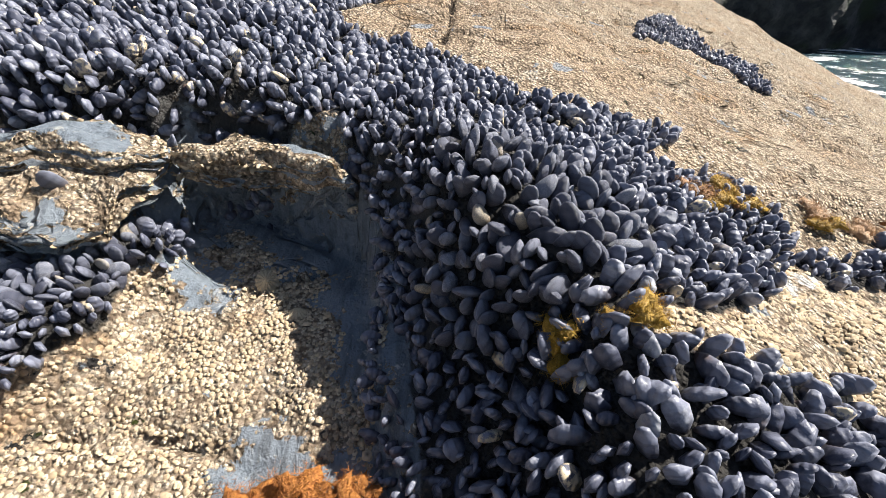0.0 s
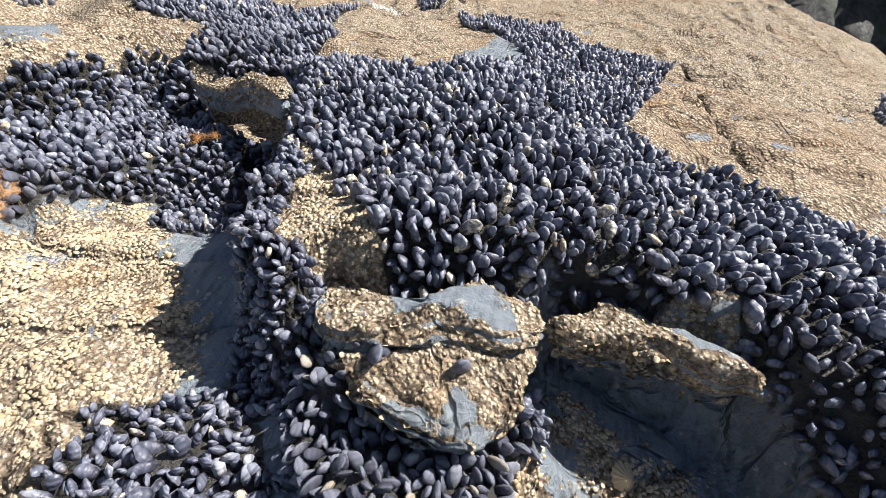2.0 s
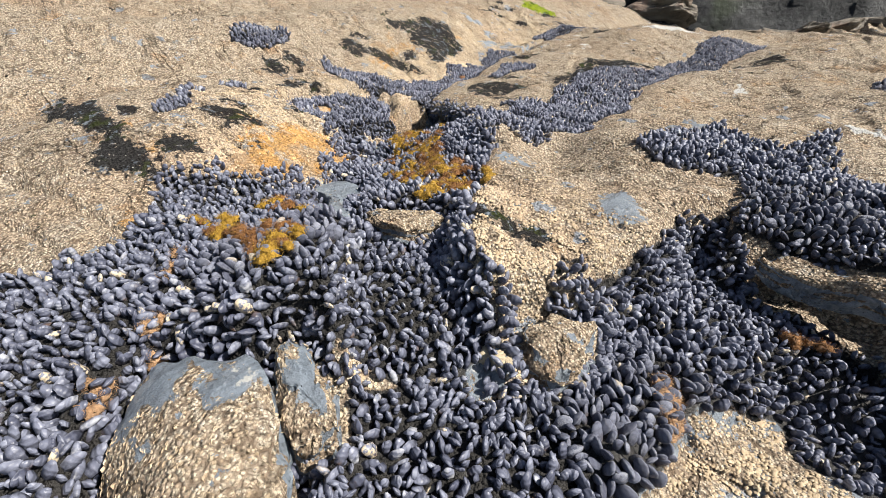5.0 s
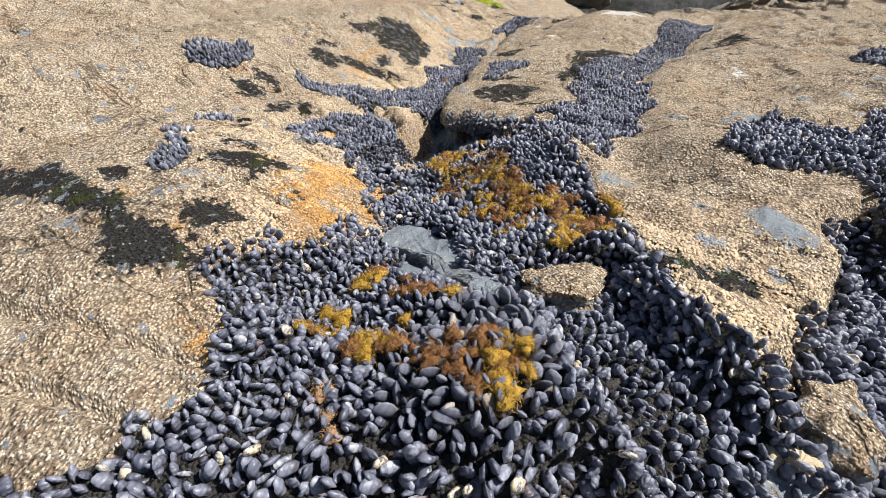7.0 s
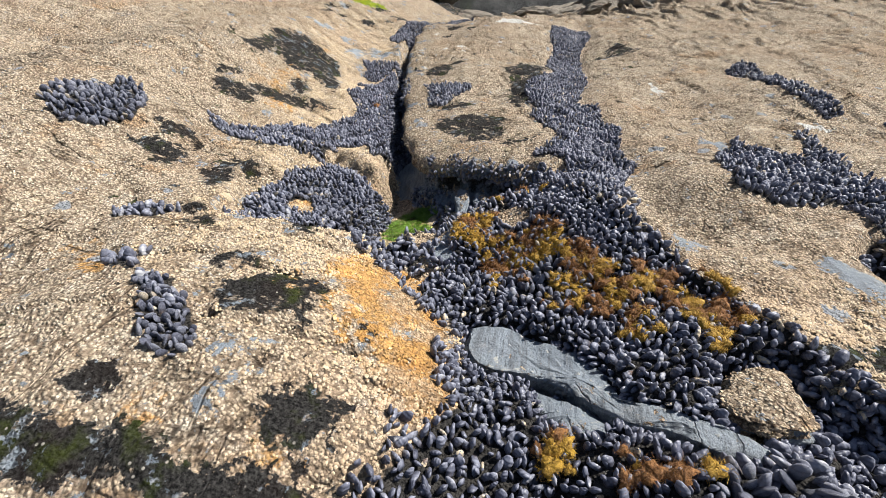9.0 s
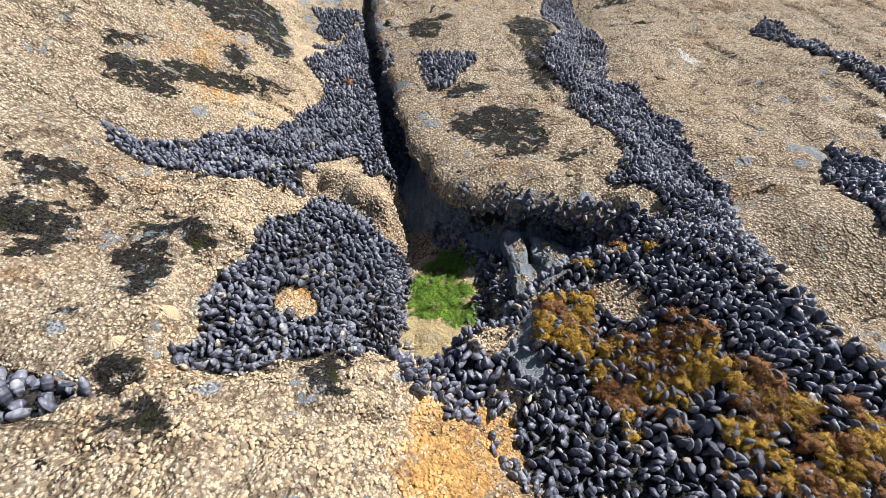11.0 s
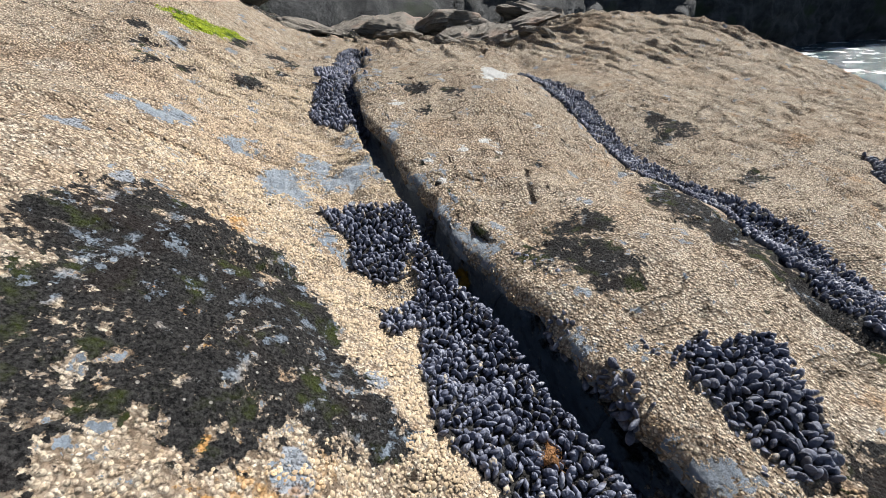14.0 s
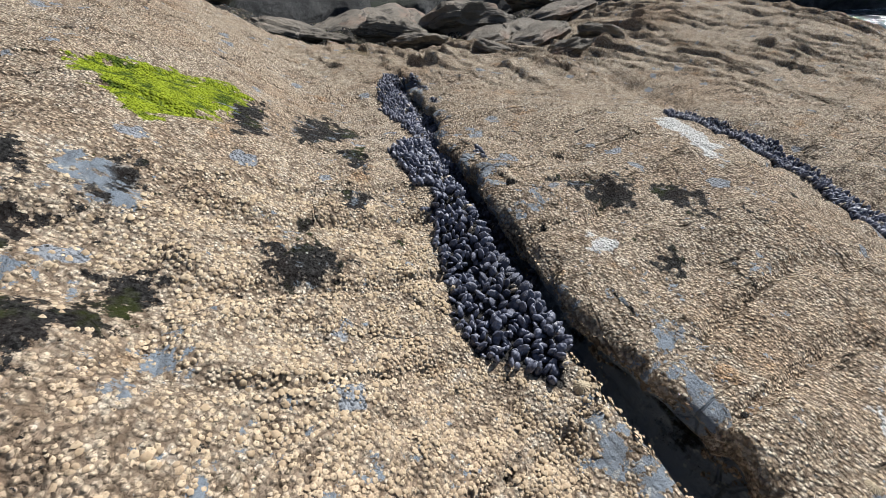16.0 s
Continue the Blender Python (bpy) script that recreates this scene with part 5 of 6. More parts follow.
def plant_mussels(p, normal, label, near, big, singles, rng):
    n = len(p)
    axis = normal * 0.65 + np.array([0.0, -0.1, 0.15]) + rng.normal(0, 0.38, (n, 3))
    axis /= np.linalg.norm(axis, axis=1, keepdims=True)
    size = big * rng.uniform(0.023, 0.041, n) * (1 + 0.18 * grain(p[:, 0], p[:, 1], 0.15, 61))
    m = frames_for(axis, rng.uniform(0, 2 * math.pi, n), size)
    foot = p - axis * (size * 0.34)[:, None]
    order = np.argsort(np.hypot(p[:, 0] - near[0], p[:, 1] - near[1]))
    holder = tagged(new("mussel_bed"), label, "mussels", group="mussel beds")
    holder.location = p.mean(0)
    for k in order[:singles]:
        ob = new("mussel", FINE_MESH[rng.integers(len(FINE_MESH))])
        ob.parent = holder
        full = Matrix(m[k].tolist()).to_4x4()
        full.translation = Vector(foot[k] - p.mean(0))
        ob.matrix_basis = full
    rest = order[singles:]
    if len(rest):
        verts, faces, grown, seams, at = [], [], [], [], 0
        for k in rest:
            co, fc, seam = COARSE[rng.integers(len(COARSE))]
            seams.append(seam)
            verts.append(co @ m[k].T + foot[k] - p.mean(0))
            faces.append(fc + at)
            grown.append(np.linalg.norm(co, axis=1))
            at += len(co)
        mesh = mesh_from("shell_layer", np.concatenate(verts), np.concatenate(faces), SHELL_MASS)
        mark(mesh, "grown", np.concatenate(grown))
        mark(mesh, "seam", np.concatenate(seams))
        ob = tagged(new("shell_layer", mesh), kind="stuff")
        ob.parent = holder
    return holder


BED_TALK = {
    "main": ("broad bed of blue-black mussels draped over a rock shoulder", (0.1, 0.45)),
    "under": ("mussels clustered under a barnacled rock ledge", (-0.5, 0.45)),
    "slope": ("dense blue-black mussels lining a sheltered rock basin", (-1.3, 0.5)),
    "left": ("dark mussels packed between orange-stained slab and boulder", (-1.9, 0.2)),
    "knot": ("mussels gathered round a joint in the slabs", (-1.2, 1.2)),
    "pool": ("rounded cushion of mussels beside a small tide pool", (-2.95, 1.05)),
    "cleft": ("mussels filling the cleft beside a long crack", (-3.15, 1.7)),
    "channel": ("mussels lining a narrow channel between slabs", (-2.0, 1.6)),
    "weedy": ("mussels mixed with golden brown seaweed on a ledge", (-2.2, 0.85)),
    "ridge": ("tight patch of mussels on a barnacled ridge", (-2.8, 2.05)),
    "upper_cleft": ("mussels wedged into the upper end of a crack", (-3.35, 3.6)),
}
for name, outlines in BEDS.items():
    label, near = BED_TALK.get(name, ("small patch of blue-black mussels on barnacled rock", tuple(outlines[0][:2])))
    mussel_bed(name, outlines, label, near, big=0.8 if name in ("cleft", "channel", "ridge", "pool", "upper_cleft", "small", "under") else 1.0)


# ---- loose and jutting rocks ----
PLATES = []


def rock_parts(name, label, co, faces, cut, centre, barn, turf_shade):
    """A rock of two parts: the weathered top, and the broken slate face below its rim."""
    holder = tagged(new(name), label, "rock")
    holder.location = centre
    for piece, some in (("crusted_top", faces[:cut]), ("slate_face", faces[cut:])):
        used, back = np.unique(some, return_inverse=True)
        mesh = mesh_from(piece, co[used] - centre, back.reshape(some.shape), ROCK)
        for key in ("orn", "grn", "pal", "mus_shade", "frac"):
            mark(mesh, key, np.full(len(used), -1.5))
        mark(mesh, "barn", barn[used])
        mark(mesh, "blk", turf_shade[used])
        new(piece, mesh).parent = holder
    return holder



def rock_plate(name, label, outline, thick, lift, barnacles, dome=0.01, seed=1, rough=0.008, face=0.0):
    """A jutting plate or boulder over a star-shaped outline: rounded edge, uneven top, closed below."""
    pts = np.array(outline, float).reshape(-1, 2)
    loop = np.concatenate([pts, pts[:1]])
    run = np.r_[0, np.cumsum(np.hypot(*np.diff(loop, axis=0).T))]
    sides = 72
    at = np.linspace(0, run[-1], sides, endpoint=False)
    rim = np.stack([np.interp(at, run, loop[:, 0]), np.interp(at, run, loop[:, 1])], 1)
    for _ in range(2):
        rim = 0.25 * np.roll(rim, 1, 0) + 0.5 * rim + 0.25 * np.roll(rim, -1, 0)
    mid = rim.mean(0)
    rings = [(0.02, 1), (0.3, 1), (0.55, 1), (0.75, 1), (0.9, 1), (0.965, 0.94), (0.985, 0.76), (0.985, 0.6), (1.0, 0.42), (1.0, 0.3), (0.985, 0.15), (0.985, -0.05), (1.0, -0.2), (0.97, -0.4), (0.93, -0.65), (0.8, -0.9), (0.5, -1), (0.02, -1)]
    co, barn = [], []
    for reach, level in rings:
        p = mid + (rim - mid) * reach
        layer = math.floor(level * 4 + 0.5)
        wob = (np.round(1.8 * grain(p[:, 0] + layer, p[:, 1], 0.05, seed)) / 1.8 * 0.6 + 0.4 * grain(p[:, 0] + layer, p[:, 1], 0.05, seed)) * 0.016 + grain(p[:, 0], p[:, 1] + level, 0.018, seed + 1) * 0.005
        p = p + (rim - mid) / np.linalg.norm(rim - mid, axis=1, keepdims=True) * wob[:, None] * (reach > 0.5)
        top = slope(p[:, 0], p[:, 1]) + lift + dome * (1 - reach**2)
        z = top - thick * (1 - level) / 2 + rough * grain(p[:, 0], p[:, 1], 0.06, seed + 2) + rough * 0.6 * grain(p[:, 0], p[:, 1], 0.022, seed + 3) + rough * np.round(1.5 * grain(p[:, 0], p[:, 1], 0.075, seed + 6)) / 1.5
        co.append(np.column_stack([p, z]))
        b = 0.5 + 2.4 * (barnacles(p[:, 0], p[:, 1]) + 0.6 * grain(p[:, 0], p[:, 1] + level, 0.05, seed + 4))
        barn.append(np.clip((b if level > 0.8 else b - face if level > -0.3 else b - face - 1.2) - (1.0 if abs(level) < 0.95 and layer % 2 else 0.0), 0.0, 1.0))
    n = len(rings)
    k, s = np.meshgrid(np.arange(n - 1), np.arange(sides), indexing="ij")
    s2 = (s + 1) % sides
    faces = np.stack([k * sides + s, (k + 1) * sides + s, (k + 1) * sides + s2, k * sides + s2], -1).reshape(-1, 4)
    co = np.concatenate(co)
    centre = np.array([*mid, slope(mid[:1], mid[1:])[0] + lift])
    ob = rock_parts(name, label, co, faces, 5 * sides, centre, np.concatenate(barn), np.full(len(co), -1.5))
    PLATES.append((co, faces, np.concatenate(barn)))
    return ob


rock_plate("rock_ledge", "broken slate ledge crusted with cream barnacles over a hollow", LEDGE_TOP, 0.036, -0.034, lambda x, y: 0.3 + 0 * x, seed=11, rough=0.01)
rock_plate("rock_ledge", "lower slate layer of a broken ledge with barnacled rim", LEDGE_ROCK, 0.045, -0.066, lambda x, y: 0.35 + 0 * x, seed=19, rough=0.012)
rock_plate("rock_ledge", "thin slate lip with barnacled edge above a shaded hollow", LEDGE_STRIP, 0.045, -0.042, lambda x, y: 0.3 - 9 * (0.97 * (y - 0.57) + 0.2 * (x + 0.24)), seed=12)
rock_plate("rock_ledge", "long barnacled rock bar jutting over a dark gully", LOG_LEDGE, 0.055, 0.0, lambda x, y: 0.55 + 0 * x, seed=13, face=1.6)
rock_plate("rock_block", "small pointed slate block capped with barnacles", SLAB_TIP, 0.09, -0.07, lambda x, y: 0.25 + 0 * x, seed=14)
rock_plate("boulder", "rounded blue-grey boulder with barnacles on its lower side", BOULDER, 0.20, -0.03, lambda x, y: -7 * (0.76 * (y + 0.03) - 0.65 * (x + 1.68)) + 0.1, dome=0.05, seed=15, rough=0.004)
rock_plate("rock_block", "squared slate block with a barnacled top", BLOCK, 0.07, -0.055, lambda x, y: 0.2 + 0 * x, dome=0.0, seed=16)
rock_plate("rock_block", "low round rock capped with pale barnacles among mussels", ISLET, 0.06, -0.055, lambda x, y: 0.5 + 0 * x, dome=0.012, seed=18, rough=0.006)
rock_plate("slate_slab", "smooth bare blue-grey slate slab sloping among mussels", BLUE_SLAB, 0.05, -0.046, lambda x, y: -1.0 + 0 * x, dome=0.002, seed=20, rough=0.008)
rock_plate("slate_slab", "small bare slate slab wedged below a larger one", LOW_SLAB, 0.05, -0.060, lambda x, y: -1.0 + 0 * x, dome=0.006, seed=22, rough=0.004)
for number, outline in enumerate(SHARDS):
    rock_plate("slate_shard", "jagged pale grey slate shard beside a tide pool", outline, 0.05, -0.102 if number < 2 else -0.055, lambda x, y: -0.4 + 0 * x, dome=0.004, seed=30 + number, rough=0.008)



def overhang(line, seed, label):
    """The lip of a ridge that juts over a crack: rounded crusted top, layered underside with shade painted in black."""
    pts = np.array(line, float).reshape(-1, 2)
    run = np.r_[0, np.cumsum(np.hypot(*np.diff(pts, axis=0).T))]
    at = np.arange(0, run[-1], 0.016)
    p = np.stack([np.interp(at, run, pts[:, 0]), np.interp(at, run, pts[:, 1])], 1)
    for _ in range(6):
        p[1:-1] = 0.25 * p[:-2] + 0.5 * p[1:-1] + 0.25 * p[2:]
    t = np.gradient(p, axis=0)
    t /= np.linalg.norm(t, axis=1, keepdims=True)
    inward = np.stack([-t[:, 1], t[:, 0]], 1)
    jut = 0.018 * grain(at, 0 * at, 0.13, seed) + 0.009 * grain(at, 0 * at, 0.04, seed + 1)
    rings = [(0.20, -0.03), (0.17, -0.008), (0.14, 0.002), (0.11, 0.006), (0.08, 0.008), (0.05, 0.008), (0.028, 0.006), (0.012, 0.002), (0.002, -0.007), (-0.004, -0.016), (0.002, -0.026), (-0.004, -0.036), (0.006, -0.05), (0.022, -0.064), (0.05, -0.08), (0.10, -0.105), (0.17, -0.17)]
    back = p + inward * 0.15
    rise = height(back[:, 0], back[:, 1]) - slope(back[:, 0], back[:, 1])
    co, barn = [], []
    for k, (reach, drop) in enumerate(rings):
        rim = np.clip(1 - reach / 0.12, 0, 1)
        shift = reach - jut * rim + 0.006 * grain(at, 0 * at + k * 0.02, 0.03, seed + 2)
        w = p + inward * shift[:, None]
        mix = ramp((reach - 0.10) / 0.06)
        z = (0.5 * slope(w[:, 0], w[:, 1]) + 0.5 * slope(back[:, 0], back[:, 1]) + rise) * (1 - mix) + height(w[:, 0], w[:, 1]) * mix + drop
        z = z + 0.007 * grain(w[:, 0], w[:, 1], 0.05, seed + 3) * rim + 0.004 * grain(w[:, 0], w[:, 1], 0.02, seed + 4)
        z = z - 0.03 * rim * ramp((p[:, 0] + 2.85) / 0.2) - 0.07 * ramp((at - at[-1] + 0.22) / 0.22) - 0.07 * ramp((0.2 - at) / 0.2)
        co.append(np.column_stack([w, z]))
        cover = (0.95 if reach > 0.03 else 0.78 if drop > -0.03 else 0.55 if drop > -0.06 else 0.2) + 0.5 * grain(w[:, 0], w[:, 1] + 0.5 * drop, 0.05, seed + 5)
        barn.append(np.clip(cover, 0.02, 0.98))
    n, m = len(at), len(rings)
    k, s = np.meshgrid(np.arange(m - 1), np.arange(n - 1), indexing="ij")
    faces = np.stack([k * n + s, k * n + s + 1, (k + 1) * n + s + 1, (k + 1) * n + s], -1).reshape(-1, 4)
    co, barn = np.concatenate(co), np.concatenate(barn)
    # low rings are blackened as painted shade; above them real turf zones
    turf_shade = np.where(np.repeat([d for _, d in rings], n) < -0.07, 0.9, np.clip(0.5 + union(co[:, 0], co[:, 1], ZONES["blk"]) / 0.10, -1.5, 0.8))
    PLATES.append((co, faces, barn - np.clip(0.5 + union(co[:, 0], co[:, 1], ZONES["blk"]) / 0.12, 0, 0.8)))
    LIP_SKIN.extend([co.reshape(m, n, 3)[6:14]])
    return rock_parts("rock_ledge", label, co, faces, 9 * (n - 1), co.mean(0), barn, turf_shade)


LIP_SKIN = []
overhang(LIP, 81, "barnacled ridge edge overhanging a deep crack")


def lip_mussels(label, low, high):
    """Mussels that hang on the jutting face of the lip, between two places along it."""
    rng = np.random.default_rng(91)
    skin = LIP_SKIN[0]
    a, c = skin[1:, :-1] - skin[:-1, :-1], skin[:-1, 1:] - skin[:-1, :-1]
    out = np.cross(a, c)
    out /= np.linalg.norm(out, axis=2, keepdims=True)
    n = skin.shape[1]
    p, nn = [], []
    for s in range(n - 1):
        for k in range(skin.shape[0] - 1):
            if not (low[0] < skin[k, s, 0] < high[0] and low[1] < skin[k, s, 1] < high[1]):
                continue
            if rng.uniform() < 0.85 and grain(s * 0.016, k * 0.02, 0.08, 92) > -0.35:
                p.append(skin[k, s] + rng.normal(0, 0.002, 3))
                nn.append(out[k, s])
    return plant_mussels(np.array(p), np.array(nn), label, p[0], 0.8, 260, rng)


lip_mussels("mussels hanging under the ridge's front edge", (-2.66, 1.0), (-2.2, 1.5))
lip_mussels("mussels gripping the edge of a ridge above a crack", (-3.1, 2.12), (-2.8, 2.36))


def ledge_mussels():
    """A few single mussels that grow on the ledge's crusted step."""
    rng = np.random.default_rng(93)
    at = np.array([(-0.565, 0.455), (-0.545, 0.447), (-0.525, 0.452), (-0.60, 0.46), (-0.44, 0.47)])
    p = np.column_stack([at, slope(at[:, 0], at[:, 1]) - 0.062])
    return plant_mussels(p, np.tile([0.2, -0.7, 0.7], (len(p), 1)), "a few single mussels on a crusted rock ledge", at[0], 1.0, 9, rng)


ledge_mussels()


# ---- barnacles along the walk ----
NEAR_LINE = [0.3, 0.35, -0.3, 0.5, -1.1, 0.45, -2.2, 0.45, -2.75, 0.8, -3.1, 1.6, -3.35, 2.4, -3.6, 3.5]


def barnacle_crust(name, label, gap, seed):
    rng = np.random.default_rng(seed)
    pts = np.array(NEAR_LINE).reshape(-1, 2)
    x, y = np.meshgrid(np.arange(pts[:, 0].min() - 0.9, pts[:, 0].max() + 0.9, gap), np.arange(pts[:, 1].min() - 0.9, pts[:, 1].max() + 0.9, gap))
    x, y = x.ravel(), y.ravel()
    x, y = x + rng.uniform(-0.45, 0.45, len(x)) * gap, y + rng.uniform(-0.45, 0.45, len(y)) * gap
    d = along(x, y, NEAR_LINE)
    keep = rng.uniform(0, 1, len(x)) > ramp((d - 0.1) / 0.42)
    x, y = x[keep], y[keep]
    z = zones_at(x, y)
    patch = 0.8 * grain(x, y, 0.05, 21) + 0.6 * grain(x, y, 0.018, 22)
    keep = (z["mus_shade"] < 0.35) & (z["barn"] + 0.25 * patch > 0.45) & (z["blk"] + 0.2 * patch < 0.34) & (z["grn"] + 0.4 * patch < 0.5) & (z["orn"] + 0.4 * patch < 0.62) & (z["pal"] < 0.5) & (grain(x, y, 0.017, 23) + 0.6 * grain(x, y, 0.04, 28) + 0.5 * rng.uniform(0, 1, len(x)) > -0.78)
    x, y = x[keep], y[keep]
    keep = union(x, y, [BOULDER, BLOCK, SLAB_TIP, ISLET, LEDGE_ROCK, LEDGE_STRIP, LOG_LEDGE, BLUE_SLAB, LOW_SLAB, POOL]) < 0
    x, y = x[keep], y[keep]
    size = gap * np.exp(rng.normal(-0.68, 0.22, len(x))) * (1 + 0.15 * grain(x, y, 0.1, 24))
    p = np.column_stack([x, y, height(x, y) - 0.001 + 0.004 * grain(x, y, 0.017, 23)])
    return shells(name, label, p, normals(x, y), size, zones_at(x, y)["orn"], rng)


def shells(name, label, p, normal, size, orange, rng):
    """One mesh of small truncated cones with a sunken mouth."""
    n, sides = len(p), 5
    axis = normal + rng.normal(0, 0.2, (n, 3))
    axis /= np.linalg.norm(axis, axis=1, keepdims=True)
    m = frames_for(axis, rng.uniform(0, 6.28, n), size)
    u = 2 * math.pi * np.arange(sides) / sides
    ring = np.column_stack([np.cos(u), np.sin(u), 0 * u])
    mouth, tall = rng.uniform(0.30, 0.62, (n, 1, 1)), rng.uniform(0.45, 0.95, (n, 1, 1))
    shape = np.concatenate([np.repeat(ring[None], n, 0), ring[None] * mouth + np.array([0, 0, 1.0]) * tall, np.array([0, 0, 0.55]) * tall], 1)
    shape[:, : 2 * sides] *= rng.uniform(0.72, 1.28, (n, 2 * sides, 1))
    co = np.einsum("nij,nvj->nvi", m, shape) + p[:, None]
    s = np.arange(sides)
    t = (s + 1) % sides
    tri = np.concatenate([np.stack([s, t, t + sides], 1), np.stack([s, t + sides, s + sides], 1), np.stack([s + sides, t + sides, 0 * s + 2 * sides], 1)])
    each = 2 * sides + 1
    faces = (tri[None] + (np.arange(n) * each)[:, None, None]).reshape(-1, 3)
    mesh = mesh_from(name, co.reshape(-1, 3), faces, BARNACLE)
    mark(mesh, "pit", np.tile(np.r_[np.zeros(2 * sides), 1.0], n))
    mark(mesh, "orn", np.repeat(orange, each))
    return tagged(new(name, mesh), label, "barnacles", kind="stuff")


def shells_on_plates():
    rng = np.random.default_rng(33)
    where, normal = [], []
    for co, faces, barn in PLATES:
        q = co[faces]
        n = np.cross(q[:, 2] - q[:, 0], q[:, 3] - q[:, 1])
        area = np.linalg.norm(n, axis=1) / 2
        n /= 2 * area[:, None] + 1e-12
        pick = np.repeat(np.arange(len(faces)), rng.poisson(area * 12000 * (barn[faces].mean(1) > 0.52)))
        u, v = rng.uniform(0, 1, (2, len(pick), 1))
        c = q[pick]
        where.append((c[:, 0] * (1 - u) + c[:, 1] * u) * (1 - v) + (c[:, 3] * (1 - u) + c[:, 2] * u) * v)
        normal.append(n[pick])
    where, normal = np.concatenate(where), np.concatenate(normal)
    size = 0.0070 * np.exp(rng.normal(-0.6, 0.17, len(where)))
    return shells("barnacle_crust", "cream barnacles clustered on jutting rocks", where, normal, size, np.zeros(len(where)), rng)


shells_on_plates()
barnacle_crust("barnacle_crust", "cream and tan barnacles crowded over slate", 0.0060, 31)


# ---- seaweed ----
def weed_tuft(seed, size, fronds):
    """A lumpy mound of fine matted fronds that lie along its skin, in a mesh of its own."""
    rng = np.random.default_rng(seed)
    co, faces = [], []
    for k in range(6):
        for j in range(10):
            a, tilt = 2 * math.pi * j / 10, 0.15 + 0.3 * k
            lump = 1 + 0.35 * math.sin(3 * a + seed) * math.sin(tilt) + 0.2 * math.sin(5 * a + 4 * tilt + 2 * seed)
            r = size * 0.5 * lump * rng.uniform(0.85, 1.1)
            co.append(np.array([math.cos(a) * math.sin(tilt), math.sin(a) * math.sin(tilt), 0.65 * math.cos(tilt)]) * r)
    faces += [(10 * k + j, 10 * k + 10 + j, 10 * k + 10 + (j + 1) % 10, 10 * k + (j + 1) % 10) for k in range(5) for j in range(10)]
    faces.append((0, 2, 5, 8))
    for _ in range(fronds):
        a, tilt = rng.uniform(0, 2 * math.pi), math.acos(rng.uniform(-0.1, 1.0))
        out = np.array([math.cos(a) * math.sin(tilt), math.sin(a) * math.sin(tilt), math.cos(tilt)])
        way = np.cross(out, rng.normal(0, 1, 3))
        way /= np.linalg.norm(way)
        side = np.cross(out, way) + out * rng.normal(0, 0.5)
        lump = 1 + 0.35 * math.sin(3 * a + seed) * math.sin(tilt) + 0.2 * math.sin(5 * a + 4 * tilt + 2 * seed)
        p, base = out * size * 0.6 * lump * rng.uniform(0.75, 1.05) * np.array([1, 1, 0.7]), len(co)
        long, wide = size * rng.uniform(0.10, 0.32), size * rng.uniform(0.005, 0.014)
        way = way + out * rng.uniform(0.0, 0.7)
        co += [p - side * wide, p + side * wide, p + way * long + side * wide * 0.4, p + way * long - side * wide * 0.4]
        faces.append((base, base + 1, base + 2, base + 3))
    return np.array(co), faces


ORANGE_WEED = weed_material("orange_weed", (0.26, 0.07, 0.015), (0.66, 0.30, 0.06))
TUFTS = {m: [mesh_from("tuft", *weed_tuft(k, 0.03, 270), m) for k in range(5)] for m in (WEED, RUST_WEED, GREEN_WEED, PEACH, ORANGE_WEED)}
WEED_COUNT = [0]


def weed_patch(name, outline, mix=0.48, gap=0.021, label="golden brown seaweed tufts clinging among the mussels", lift=0.012, only=None, dense=False, thin=0.03):
    WEED_COUNT[0] += 1
    rng = np.random.default_rng(100 + WEED_COUNT[0])
    pts = np.array(outline).reshape(-1, 2)
    x, y = np.meshgrid(np.arange(pts[:, 0].min(), pts[:, 0].max(), gap), np.arange(pts[:, 1].min(), pts[:, 1].max(), gap))
    x, y = x.ravel() + rng.uniform(-0.5, 0.5, x.size) * gap, y.ravel() + rng.uniform(-0.5, 0.5, y.size) * gap
    small = np.ptp(pts[:, 0]) * np.ptp(pts[:, 1]) < 0.012
    keep = (inside(x, y, outline) + 0.03 * grain(x, y, 0.06, 41) > 0) & (dense | small | (grain(x, y, 0.05, 42) + 0.9 * grain(x, y, 0.026, 44) > thin))
    x, y = x[keep], y[keep]
    if not len(x):
        x, y = pts[:, :1].mean(0), pts[:, 1:].mean(0)
    z, nn = height(x, y) + lift, normals(x, y)
    holder = tagged(new("seaweed"), label, "seaweed", group="seaweed clumps")
    holder.location = (x.mean(), y.mean(), z.mean())
    turn = frames_for(nn, rng.uniform(0, 6.28, len(x)), rng.uniform(0.4, 1.15, len(x)))
    for k in range(len(x)):
        m = only or (RUST_WEED if 0.5 + 0.4 * grain(x[k], y[k], 0.05, 43) + rng.normal(0, 0.15) < mix else WEED)
        ob = new("tuft", TUFTS[m][rng.integers(5)])
        ob.parent = holder
        full = Matrix(turn[k].tolist()).to_4x4()
        full.translation = Vector((x[k], y[k], z[k])) - holder.location
        ob.matrix_basis = full
    return holder


